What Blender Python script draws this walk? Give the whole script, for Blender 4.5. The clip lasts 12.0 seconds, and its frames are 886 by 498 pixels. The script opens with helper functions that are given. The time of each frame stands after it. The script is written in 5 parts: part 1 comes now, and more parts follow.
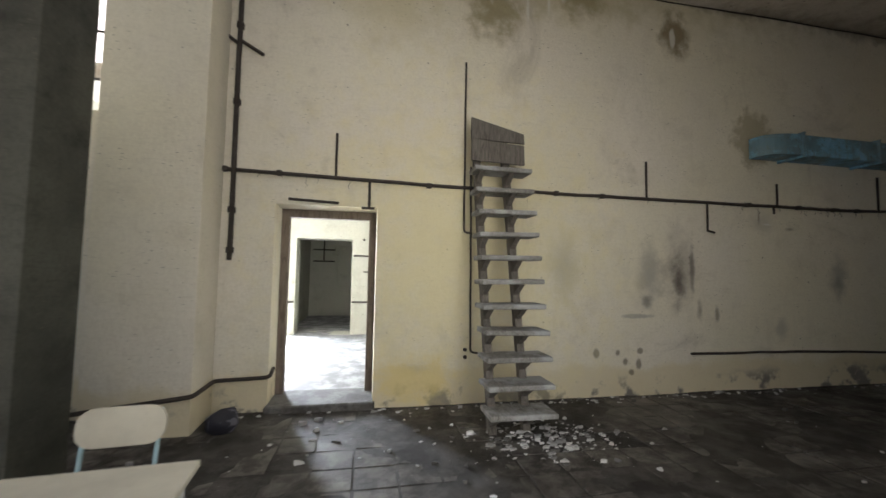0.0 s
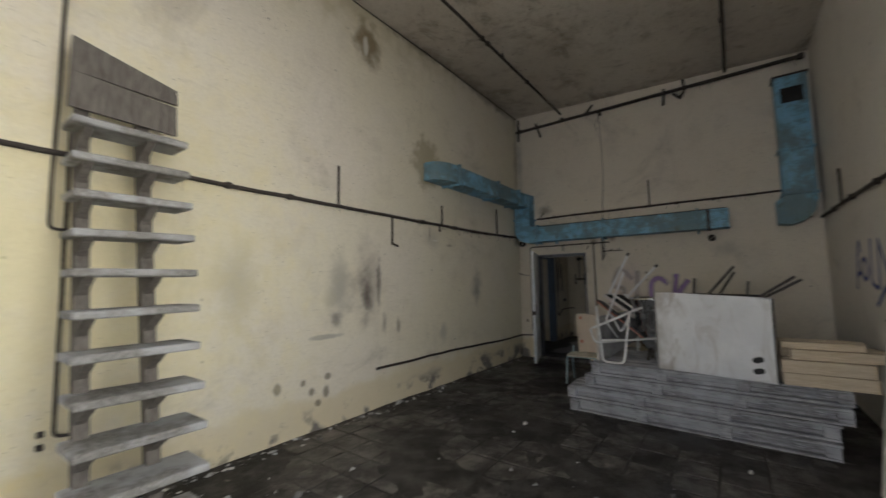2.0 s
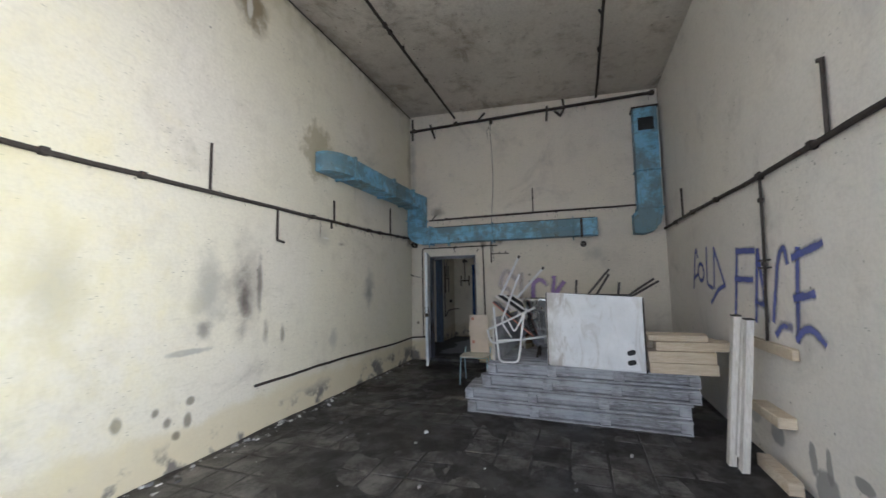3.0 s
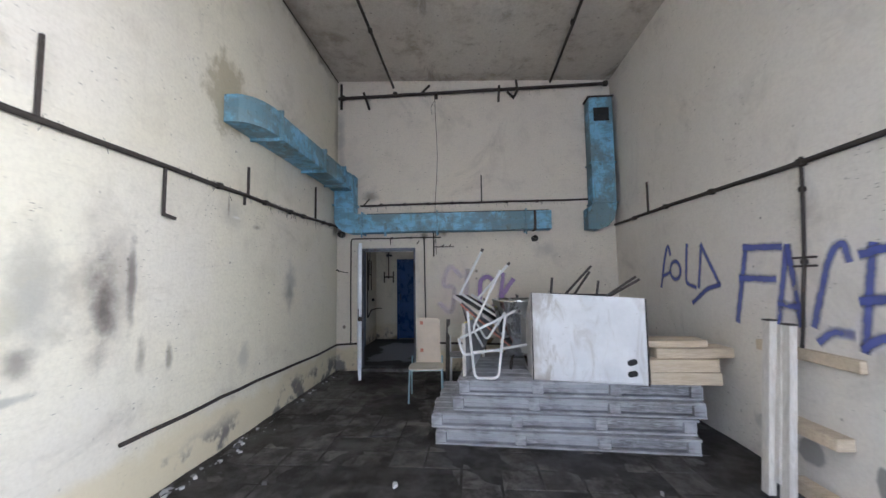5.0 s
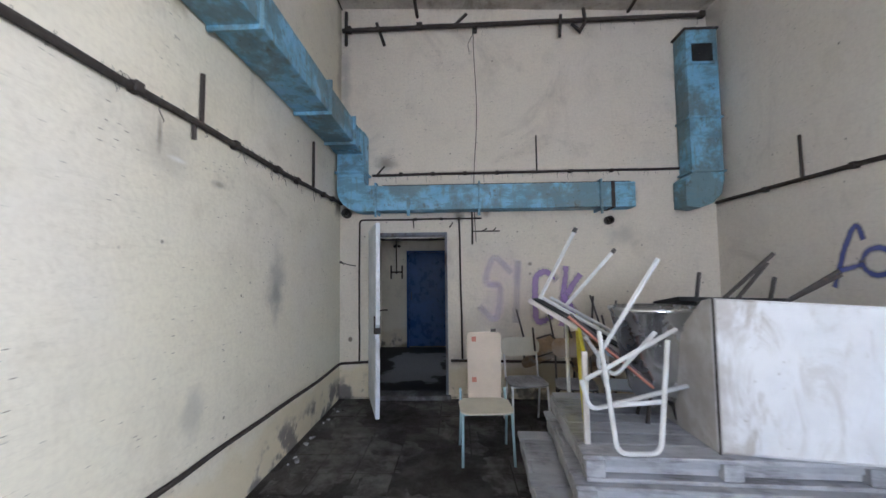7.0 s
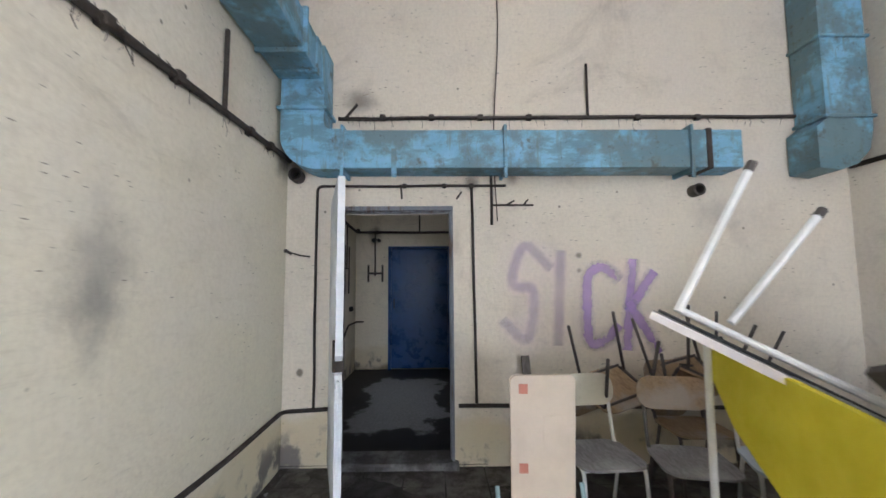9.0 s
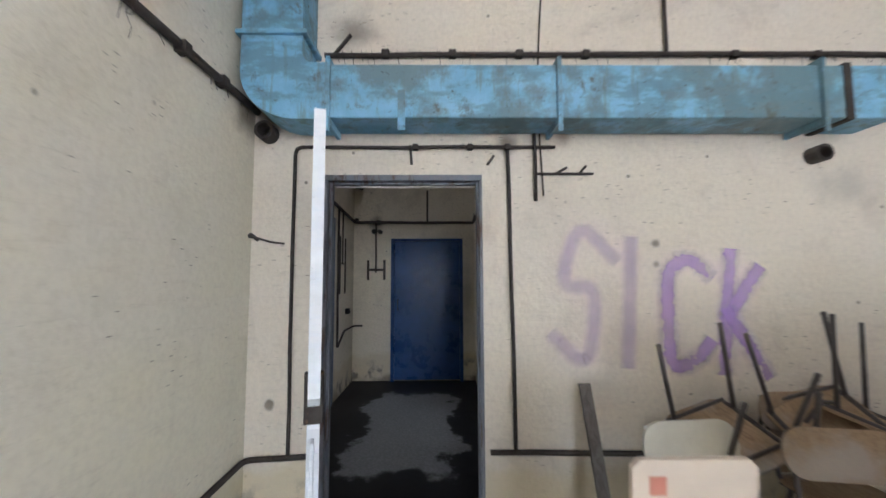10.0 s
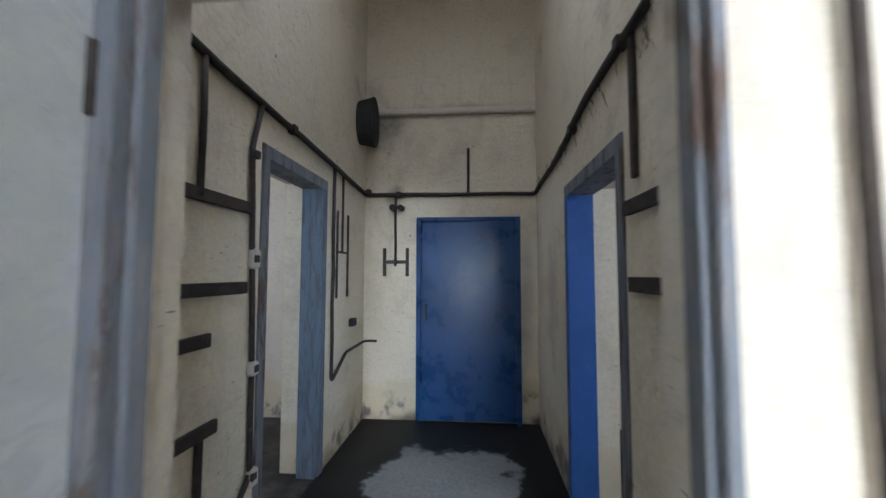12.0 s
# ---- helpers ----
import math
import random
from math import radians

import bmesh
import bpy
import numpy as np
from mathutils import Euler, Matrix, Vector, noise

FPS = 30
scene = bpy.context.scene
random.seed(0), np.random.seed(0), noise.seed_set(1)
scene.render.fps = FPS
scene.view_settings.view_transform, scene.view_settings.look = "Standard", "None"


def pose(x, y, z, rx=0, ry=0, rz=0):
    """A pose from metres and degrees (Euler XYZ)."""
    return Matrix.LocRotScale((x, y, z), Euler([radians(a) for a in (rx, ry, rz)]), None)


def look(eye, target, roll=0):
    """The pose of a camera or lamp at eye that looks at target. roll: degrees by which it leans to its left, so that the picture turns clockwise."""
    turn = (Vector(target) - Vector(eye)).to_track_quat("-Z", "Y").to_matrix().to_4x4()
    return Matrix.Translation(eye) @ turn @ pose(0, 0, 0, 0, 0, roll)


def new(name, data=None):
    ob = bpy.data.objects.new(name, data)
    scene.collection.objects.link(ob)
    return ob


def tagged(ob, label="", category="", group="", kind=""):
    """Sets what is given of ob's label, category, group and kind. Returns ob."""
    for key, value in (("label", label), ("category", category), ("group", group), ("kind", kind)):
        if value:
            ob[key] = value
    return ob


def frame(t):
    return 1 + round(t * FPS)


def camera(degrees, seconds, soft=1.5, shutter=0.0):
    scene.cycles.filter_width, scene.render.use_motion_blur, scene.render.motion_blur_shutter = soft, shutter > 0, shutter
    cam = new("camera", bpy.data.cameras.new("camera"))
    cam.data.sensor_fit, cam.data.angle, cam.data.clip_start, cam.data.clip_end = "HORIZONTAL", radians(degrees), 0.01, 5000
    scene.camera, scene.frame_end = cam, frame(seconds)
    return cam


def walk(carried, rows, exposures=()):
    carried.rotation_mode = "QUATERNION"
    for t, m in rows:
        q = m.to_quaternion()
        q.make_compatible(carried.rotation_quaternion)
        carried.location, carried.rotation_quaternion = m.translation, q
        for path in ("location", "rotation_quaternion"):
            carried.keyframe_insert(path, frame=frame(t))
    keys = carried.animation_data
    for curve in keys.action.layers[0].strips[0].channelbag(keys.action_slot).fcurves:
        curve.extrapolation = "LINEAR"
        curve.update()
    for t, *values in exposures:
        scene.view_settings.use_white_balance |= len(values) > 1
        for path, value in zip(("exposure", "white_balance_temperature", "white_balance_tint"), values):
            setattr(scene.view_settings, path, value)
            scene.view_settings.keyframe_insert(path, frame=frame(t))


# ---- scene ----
cam = camera(96.6, 12.0, shutter=0.5)
PATH = [
    (0, (-0.06, 0.521, 1.41), (0.323, 2.48, 1.531), 1.0),
    (0.5, (0.051, 0.757, 1.436), (0.557, 2.688, 1.574), 0.9),
    (1, (0.218, 0.919, 1.453), (0.966, 2.767, 1.614), 0.6),
    (1.5, (0.344, 1.063, 1.478), (1.605, 2.606, 1.651), -0.1),
    (2, (0.465, 1.238, 1.471), (2.074, 2.412, 1.649), -0.8),
    (2.5, (0.557, 1.38, 1.483), (2.34, 2.27, 1.657), -1.0),
    (3, (0.606, 1.585, 1.476), (2.493, 2.224, 1.653), -1.0),
    (3.5, (0.675, 1.819, 1.491), (2.621, 2.247, 1.66), -1.0),
    (5.5, (1.856, 2.741, 1.504), (3.848, 2.85, 1.647), -0.6),
    (6, (2.276, 2.966, 1.507), (4.269, 3.056, 1.642), -0.5),
    (6.5, (2.675, 3.156, 1.522), (4.669, 3.24, 1.653), -0.5),
    (7, (3.121, 3.307, 1.502), (5.115, 3.379, 1.631), -0.6),
    (9, (4.838, 3.557, 1.416), (6.831, 3.529, 1.582), -0.4),
    (9.5, (5.237, 3.663, 1.41), (7.229, 3.596, 1.572), -0.4),
    (10, (5.716, 3.683, 1.411), (7.71, 3.663, 1.569), -0.2),
    (10.5, (6.142, 3.718, 1.408), (8.136, 3.754, 1.562), -0.0),
    (11, (6.609, 3.715, 1.435), (8.604, 3.766, 1.571), -0.3),
    (11.5, (7.021, 3.705, 1.448), (9.011, 3.852, 1.585), 0.1),
    (12, (7.436, 3.77, 1.45), (9.427, 3.94, 1.573), 0.1),
]
EXPOSURES = [(0.0, 2.0, 6200, 13), (1.5, 2.25, 6250, 13), (2.0, 2.55, 6050, 13), (2.5, 3.2, 5650, 13), (3.5, 3.65, 5350, 14), (5.5, 4.1, 5250, 17), (7.0, 4.25, 5250, 17), (9.0, 4.8, 5550, 16), (10.0, 4.9, 5550, 16), (11.0, 5.2, 5450, 15), (11.5, 5.55, 5300, 14), (12.0, 6.2, 5300, 12)]
walk(cam, [(t, look(eye, target, roll)) for t, eye, target, roll in PATH], EXPOSURES)

CTOP = 4.4      # height of the corridor

# ---- world, sun, daylight and fill lamps ----
world = bpy.data.worlds.new("sky")
scene.world = world
world.use_nodes = True
wn = world.node_tree.nodes
sky = wn.new("ShaderNodeTexSky")
sky.sky_type, sky.sun_disc = "NISHITA", False
SUN_DIR = Vector((0.41, -0.91, -0.53)).normalized()      # the way the sunlight travels
sky.sun_elevation = math.asin(-SUN_DIR.z)
sky.sun_rotation = math.atan2(-SUN_DIR.x, -SUN_DIR.y)
wn["Background"].inputs["Strength"].default_value = 0.05
world.node_tree.links.new(sky.outputs["Color"], wn["Background"].inputs["Color"])

sun = new("sun", bpy.data.lights.new("sun", "SUN"))
sun.data.energy, sun.data.angle, sun.data.color = 5.0, radians(0.5), (1.0, 0.95, 0.86)
sun.matrix_world = look((0, 0, 20), Vector((0, 0, 20)) + SUN_DIR)


def daylight(name, eye, target, width, height, watts, color, spread=180):
    """Sky light through an opening of that size, or added fill, narrowed by spread."""
    lamp = new(name, bpy.data.lights.new(name, "AREA"))
    lamp.data.shape, lamp.data.size, lamp.data.size_y = "RECTANGLE", width, height
    lamp.data.energy, lamp.data.color = watts, color
    lamp.data.spread = radians(spread)
    lamp.matrix_world = look(eye, target)
    return lamp


# Fill from an added opening behind the camera; no gate is known there.
daylight("west_fill_light", (-5.9, 2.0, 1.65), (5, 2.2, 1.65), 3.1, 3.1, 12, (0.97, 0.98, 0.97))
# Added fill from above, out of view; no roof light is known.
daylight("ceiling_fill_light", (-0.6, 2.5, 5.16), (-0.6, 2.5, 0), 2.6, 2.4, 6, (0.97, 0.98, 1.0))
# Fill through an unseen opening made up opposite the stairs.
daylight("south_fill_light", (1.05, 0.0, 1.95), (1.05, 5, 1.6), 1.8, 2.0, 8.5, (1.0, 0.94, 0.78), 115)
# Extra fill from an added side opening; the far doorway is the main source.
daylight("north_room_fill_light", (-3.45, 7.6, 1.75), (1.5, 6.6, 0.8), 2.5, 1.8, 25, (0.9, 0.95, 1.0))
daylight("north_doorway_daylight", (-2.5, 9.6, 1.1), (0.1, 3.8, 0.0), 0.6, 1.9, 210, (0.86, 0.93, 1.0))
daylight("high_window_daylight", (-3.3, 5.2, 3.9), (2.5, 0, 2.0), 1.4, 1.8, 8, (0.98, 0.98, 0.97))
# Fill lamps hidden in the side rooms; no window is built for them.
daylight("side_room_fill_light", (8.7, 7.35, 1.8), (9.8, 4, 1.2), 1.0, 1.0, 0.6, (0.95, 0.98, 1.0))
daylight("side_room_fill_light", (8.7, 0.75, 1.8), (9.6, 4, 1.2), 1.0, 1.0, 0.6, (0.95, 0.98, 1.0))
# Added fill over the corridor, above what the camera sees.
daylight("corridor_fill_light", (8.95, 4.04, CTOP + 0.12), (9.1, 4.04, 0), 0.9, 1.0, 0.28, (0.97, 0.98, 1.0))


# ---- materials ----
class Nodes:
    """Short ways to write a node material."""

    def __init__(self, name):
        self.mat = bpy.data.materials.new(name)
        self.mat.use_nodes = True
        self.t = self.mat.node_tree
        self.bsdf = self.t.nodes["Principled BSDF"]
        self.pos = self.t.nodes.new("ShaderNodeNewGeometry").outputs["Position"]

    def put(self, value, socket):
        if isinstance(value, bpy.types.NodeSocket):
            self.t.links.new(value, socket)
        elif isinstance(value, (tuple, list)) and len(value) == 3 and socket.type == "RGBA":
            socket.default_value = (*value, 1)
        else:
            socket.default_value = value

    def local(self):
        return self.t.nodes.new("ShaderNodeTexCoord").outputs["Object"]

    def scaled(self, vec, s):
        n = self.t.nodes.new("ShaderNodeMapping")
        self.put(vec, n.inputs["Vector"])
        n.inputs["Scale"].default_value = s
        return n.outputs[0]

    def noise(self, vec, scale, detail=5.0, rough=0.6, warp=0.0):
        n = self.t.nodes.new("ShaderNodeTexNoise")
        self.put(vec, n.inputs["Vector"])
        n.inputs["Scale"].default_value, n.inputs["Detail"].default_value = scale, detail
        n.inputs["Roughness"].default_value, n.inputs["Distortion"].default_value = rough, warp
        return n.outputs["Fac"]

    def voronoi(self, vec, scale, feature="F1"):
        n = self.t.nodes.new("ShaderNodeTexVoronoi")
        n.feature = feature
        self.put(vec, n.inputs["Vector"])
        n.inputs["Scale"].default_value = scale
        return n.outputs["Distance"]

    def ramp(self, fac, lo, hi, a=0.0, b=1.0):
        n = self.t.nodes.new("ShaderNodeMapRange")
        n.interpolation_type = "SMOOTHSTEP"
        self.put(fac, n.inputs["Value"])
        for key, v in (("From Min", lo), ("From Max", hi), ("To Min", a), ("To Max", b)):
            n.inputs[key].default_value = v
        return n.outputs["Result"]

    def math(self, op, a, b=0.0):
        n = self.t.nodes.new("ShaderNodeMath")
        n.operation = op
        self.put(a, n.inputs[0])
        self.put(b, n.inputs[1])
        return n.outputs[0]

    def mix(self, fac, a, b):
        n = self.t.nodes.new("ShaderNodeMix")
        n.data_type = "RGBA"
        self.put(fac, n.inputs["Factor"])
        self.put(a, n.inputs["A"])
        self.put(b, n.inputs["B"])
        return n.outputs["Result"]

    def random(self):
        return self.t.nodes.new("ShaderNodeObjectInfo").outputs["Random"]

    def axis(self, vec, i):
        n = self.t.nodes.new("ShaderNodeSeparateXYZ")
        self.put(vec, n.inputs[0])
        return n.outputs[i]

    def blob(self, centre, radii, wobble=0.35, soft=0.5, scale=5.0):
        """1 inside a ragged ellipsoid stain, 0 outside."""
        n = self.t.nodes.new("ShaderNodeMapping")
        n.vector_type = "TEXTURE"
        self.put(self.pos, n.inputs["Vector"])
        n.inputs["Location"].default_value, n.inputs["Scale"].default_value = centre, radii
        v = self.t.nodes.new("ShaderNodeVectorMath")
        v.operation = "LENGTH"
        self.t.links.new(n.outputs[0], v.inputs[0])
        d = self.math("ADD", v.outputs["Value"], self.math("MULTIPLY", self.math("SUBTRACT", self.noise(self.pos, scale, 4), 0.5), wobble * 4))
        return self.ramp(d, 1.0, 1.0 - soft)

    def bump(self, height, strength=0.3, distance=0.01):
        n = self.t.nodes.new("ShaderNodeBump")
        n.inputs["Strength"].default_value, n.inputs["Distance"].default_value = strength, distance
        self.put(height, n.inputs["Height"])
        self.put(n.outputs[0], self.bsdf.inputs["Normal"])

    def finish(self, color, rough=0.8, metal=0.0, spec=None):
        self.put(color, self.bsdf.inputs["Base Color"])
        self.put(rough, self.bsdf.inputs["Roughness"])
        self.put(metal, self.bsdf.inputs["Metallic"])
        if spec is not None:
            self.bsdf.inputs["Specular IOR Level"].default_value = spec
        return self.mat


def plaster(name, base, tint, grime, marks=(), lower=None, dirty=1.0, relief=1.0):
    """Old limewashed plaster: mottled paint, scratches, damp patches and painted shade in given shapes."""
    n = Nodes(name)
    big = n.noise(n.pos, 0.55, 4, 0.6)
    mid = n.noise(n.pos, 2.6, 6, 0.65)
    fine = n.noise(n.pos, 38.0, 4, 0.7)
    streak = n.noise(n.scaled(n.pos, (3.0, 3.0, 0.45)), 2.2, 5, 0.6)
    c = n.mix(n.ramp(big, 0.35, 0.68), base, tint)
    c = n.mix(n.ramp(mid, 0.5, 0.78, 0.0, min(1.0, 0.4 * dirty)), c, grime)
    c = n.mix(n.ramp(streak, 0.58, 0.8, 0.0, min(1.0, 0.3 * dirty)), c, grime)
    brush = n.noise(n.scaled(n.pos, (1.0, 1.0, 7.0)), 6.0, 6, 0.7, 0.5)
    c = n.mix(n.ramp(brush, 0.52, 0.75, 0.0, 0.35), c, grime)
    cloud = n.noise(n.pos, 1.1, 7, 0.7, 0.8)
    c = n.mix(n.ramp(cloud, 0.55, 0.75, 0.0, min(1.0, 0.45 * dirty)), c, tuple(v * 0.62 for v in grime))
    pits = n.ramp(n.voronoi(n.pos, 3.4), 0.05, 0.02, 0.0, 0.7)
    c = n.mix(pits, c, (0.07, 0.06, 0.05))
    c = n.mix(n.ramp(fine, 0.35, 0.72, 0.0, 0.28), c, grime)
    dash = n.ramp(n.voronoi(n.scaled(n.pos, (1.0, 1.0, 5.5)), 9.0), 0.17, 0.07, 0.0, 0.75)
    c = n.mix(n.math("MULTIPLY", dash, n.ramp(n.noise(n.pos, 1.7, 6, 0.7), 0.49, 0.58)), c, (0.16, 0.14, 0.115))
    specks = n.ramp(n.voronoi(n.pos, 7.0), 0.1, 0.03, 0.0, 0.55)
    c = n.mix(n.math("MULTIPLY", specks, n.ramp(mid, 0.55, 0.62)), c, (0.09, 0.075, 0.06))
    if lower:
        z = n.math("ADD", n.axis(n.pos, 2), n.math("MULTIPLY", n.math("SUBTRACT", n.noise(n.pos, 1.6, 6), 0.5), 0.5))
        c = n.mix(n.ramp(z, 0.42, 0.3, 0.0, 0.75), c, lower)
        bare = n.math("MULTIPLY", n.ramp(z, 0.3, 0.12), n.ramp(n.noise(n.pos, 3.1, 5), 0.5, 0.6))
        c = n.mix(bare, c, (0.22, 0.2, 0.18))
    for centre, radii, color, amount, soft in marks:
        c = n.mix(n.math("MULTIPLY", n.blob(centre, radii, soft=soft), amount), c, color)
    rough_h = n.math("ADD", n.math("MULTIPLY", mid, 0.7), n.math("MULTIPLY", fine, 0.18))
    wave = n.noise(n.pos, 21.0, 4, 0.6)
    n.bump(n.math("ADD", rough_h, n.math("MULTIPLY", wave, 0.22)), 0.7, 0.014 * relief)
    return n.finish(c, n.ramp(mid, 0.3, 0.7, 0.75, 0.95), spec=0.2)


SOOT_AND_SHADE, DAMP, GREY = (0.11, 0.085, 0.06), (0.30, 0.25, 0.14), (0.34, 0.33, 0.30)
M_NORTH = plaster("cream_plaster", (0.75, 0.70, 0.56), (0.75, 0.70, 0.61), (0.52, 0.47, 0.38), relief=1.4, lower=(0.66, 0.58, 0.40), marks=(
    ((2.2, 4.77, 1.5), (0.3, 0.3, 0.52), GREY, 0.6, 1.0),
    ((3.77, 4.77, 1.5), (0.36, 0.3, 0.66), (0.30, 0.27, 0.24), 0.6, 1.0), ((3.74, 4.77, 1.38), (0.13, 0.3, 0.46), (0.10, 0.08, 0.075), 0.85, 0.9), ((3.95, 4.77, 1.5), (0.05, 0.3, 0.5), (0.13, 0.11, 0.1), 0.7, 0.9),
    ((3.35, 4.77, 1.45), (0.26, 0.3, 0.55), GREY, 0.75, 1.0), ((3.3, 4.77, 1.12), (0.12, 0.3, 0.14), (0.16, 0.14, 0.125), 0.7, 0.9),
    ((2.62, 4.77, 0.5), (0.05, 0.3, 0.07), SOOT_AND_SHADE, 0.7, 0.6), ((2.9, 4.77, 0.5), (0.045, 0.3, 0.05), SOOT_AND_SHADE, 0.7, 0.6), ((3.2, 4.77, 0.52), (0.05, 0.3, 0.05), SOOT_AND_SHADE, 0.7, 0.6),
    ((3.0, 4.77, 0.4), (0.05, 0.3, 0.06), SOOT_AND_SHADE, 0.7, 0.6), ((3.18, 4.77, 0.36), (0.05, 0.3, 0.08), SOOT_AND_SHADE, 0.7, 0.6), ((3.08, 4.77, 0.27), (0.05, 0.3, 0.05), SOOT_AND_SHADE, 0.7, 0.6),
    ((4.05, 4.77, 1.0), (0.06, 0.3, 0.18), SOOT_AND_SHADE, 0.5, 0.8), ((4.3, 4.77, 0.95), (0.05, 0.3, 0.15), SOOT_AND_SHADE, 0.6, 0.8), ((3.15, 4.77, 0.93), (0.3, 0.3, 0.035), GREY, 0.7, 0.6),
    ((0.5, 4.77, 0.38), (0.3, 0.3, 0.1), (0.42, 0.36, 0.24), 0.6, 0.8),
    ((6.26, 4.77, 1.46), (0.24, 0.3, 0.40), (0.26, 0.26, 0.25), 0.6, 1.0),
    ((6.26, 4.77, 1.36), (0.15, 0.3, 0.16), (0.2, 0.2, 0.195), 0.4, 0.9),
    # Two soft yellow patches, round the stairs and right of the doorway.
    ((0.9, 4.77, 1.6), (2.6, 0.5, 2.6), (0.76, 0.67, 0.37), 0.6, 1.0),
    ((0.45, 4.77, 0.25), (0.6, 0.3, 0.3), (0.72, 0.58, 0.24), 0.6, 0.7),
    ((5.05, 4.77, 2.15), (0.28, 0.3, 0.2), GREY, 0.35, 1.0), ((5.12, 4.77, 2.12), (0.11, 0.3, 0.02), (0.84, 0.84, 0.83), 0.5, 1.0),
    ((4.98, 4.77, 2.22), (0.03, 0.3, 0.12), SOOT_AND_SHADE, 0.6, 0.9), ((5.48, 4.77, 2.07), (0.13, 0.3, 0.04), SOOT_AND_SHADE, 0.55, 0.9),
    ((5.3, 4.77, 0.75), (0.14, 0.3, 0.2), GREY, 0.5, 0.8),
    ((4.92, 4.77, 3.25), (0.36, 0.3, 0.42), DAMP, 0.6, 0.35),
    ((1.35, 4.77, 4.6), (0.45, 0.3, 0.62), (0.26, 0.22, 0.11), 0.8, 0.7), ((3.2, 4.77, 5.0), (4.2, 0.3, 0.6), (0.46, 0.41, 0.26), 0.6, 1.0), ((2.5, 4.77, 4.85), (0.28, 0.3, 0.5), (0.24, 0.2, 0.1), 0.6, 0.9), ((0.2, 4.77, 4.4), (0.9, 0.3, 0.8), (0.55, 0.49, 0.29), 0.5, 1.0),
    ((2.1, 4.77, 5.0), (1.7, 0.3, 0.7), (0.50, 0.45, 0.27), 0.65, 1.0), ((2.4, 4.77, 4.9), (0.5, 0.3, 0.4), DAMP, 0.6, 0.8),
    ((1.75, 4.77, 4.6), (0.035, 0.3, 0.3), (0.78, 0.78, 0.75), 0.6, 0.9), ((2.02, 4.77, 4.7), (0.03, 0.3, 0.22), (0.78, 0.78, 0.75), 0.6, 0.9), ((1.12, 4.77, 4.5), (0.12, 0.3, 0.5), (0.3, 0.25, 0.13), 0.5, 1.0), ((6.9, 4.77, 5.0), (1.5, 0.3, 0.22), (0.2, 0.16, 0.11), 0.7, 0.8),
    ((7.95, 4.77, 4.0), (0.16, 0.3, 1.3), (0.34, 0.30, 0.24), 0.6, 1.0), ((7.92, 4.77, 2.35), (0.2, 0.3, 0.22), SOOT_AND_SHADE, 0.7, 1.0),
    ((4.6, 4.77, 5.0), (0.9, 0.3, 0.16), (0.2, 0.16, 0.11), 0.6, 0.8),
    ((3.75, 4.77, 4.5), (0.26, 0.3, 0.42), (0.2, 0.15, 0.08), 0.85, 0.7),
    ((3.72, 4.77, 4.45), (0.05, 0.3, 0.16), (0.75, 0.74, 0.68), 0.7, 0.5),
    ((1.3, 4.77, 4.75), (0.05, 0.3, 0.2), (0.75, 0.74, 0.7), 0.7, 0.5),
    ((2.2, 4.77, 4.85), (0.06, 0.3, 0.16), (0.75, 0.74, 0.7), 0.7, 0.5),
))
M_EAST = plaster("pale_plaster", (0.72, 0.655, 0.545), (0.69, 0.63, 0.54), (0.47, 0.42, 0.365), relief=1.5, lower=(0.63, 0.54, 0.36), marks=(
    # First band: soot plus the conduit's cast shadow, put into the wall colour.
    ((8.0, 2.6, 2.775), (0.18, 1.8, 0.035), SOOT_AND_SHADE, 0.55, 1.0), ((8.0, 4.2, 2.9), (0.18, 0.2, 0.14), SOOT_AND_SHADE, 0.6, 1.0),
    ((8.0, 4.68, 2.36), (0.3, 0.14, 0.16), SOOT_AND_SHADE, 0.8, 1.0), ((8.0, 2.95, 2.28), (0.3, 0.1, 0.12), (0.2, 0.13, 0.08), 0.75, 1.0),
    ((8.0, 4.72, 3.9), (0.3, 0.12, 1.0), GREY, 0.7, 1.0), ((8.0, 2.5, 4.98), (0.3, 2.2, 0.14), (0.24, 0.19, 0.14), 0.7, 1.0),
    ((8.0, 4.64, 0.72), (0.3, 0.04, 0.04), SOOT_AND_SHADE, 0.8, 0.5), ((8.0, 3.28, 2.22), (0.3, 0.09, 0.1), SOOT_AND_SHADE, 0.7, 1.0), ((8.0, 2.42, 1.62), (0.3, 0.035, 0.035), SOOT_AND_SHADE, 0.7, 0.8), ((8.0, 2.42, 1.50), (0.3, 0.03, 0.03), SOOT_AND_SHADE, 0.6, 0.8), ((8.0, 1.25, 1.95), (0.3, 0.35, 0.2), GREY, 0.5, 1.0),
    ((8.0, 0.3, 4.3), (0.3, 0.25, 0.8), GREY, 0.6, 1.0)))
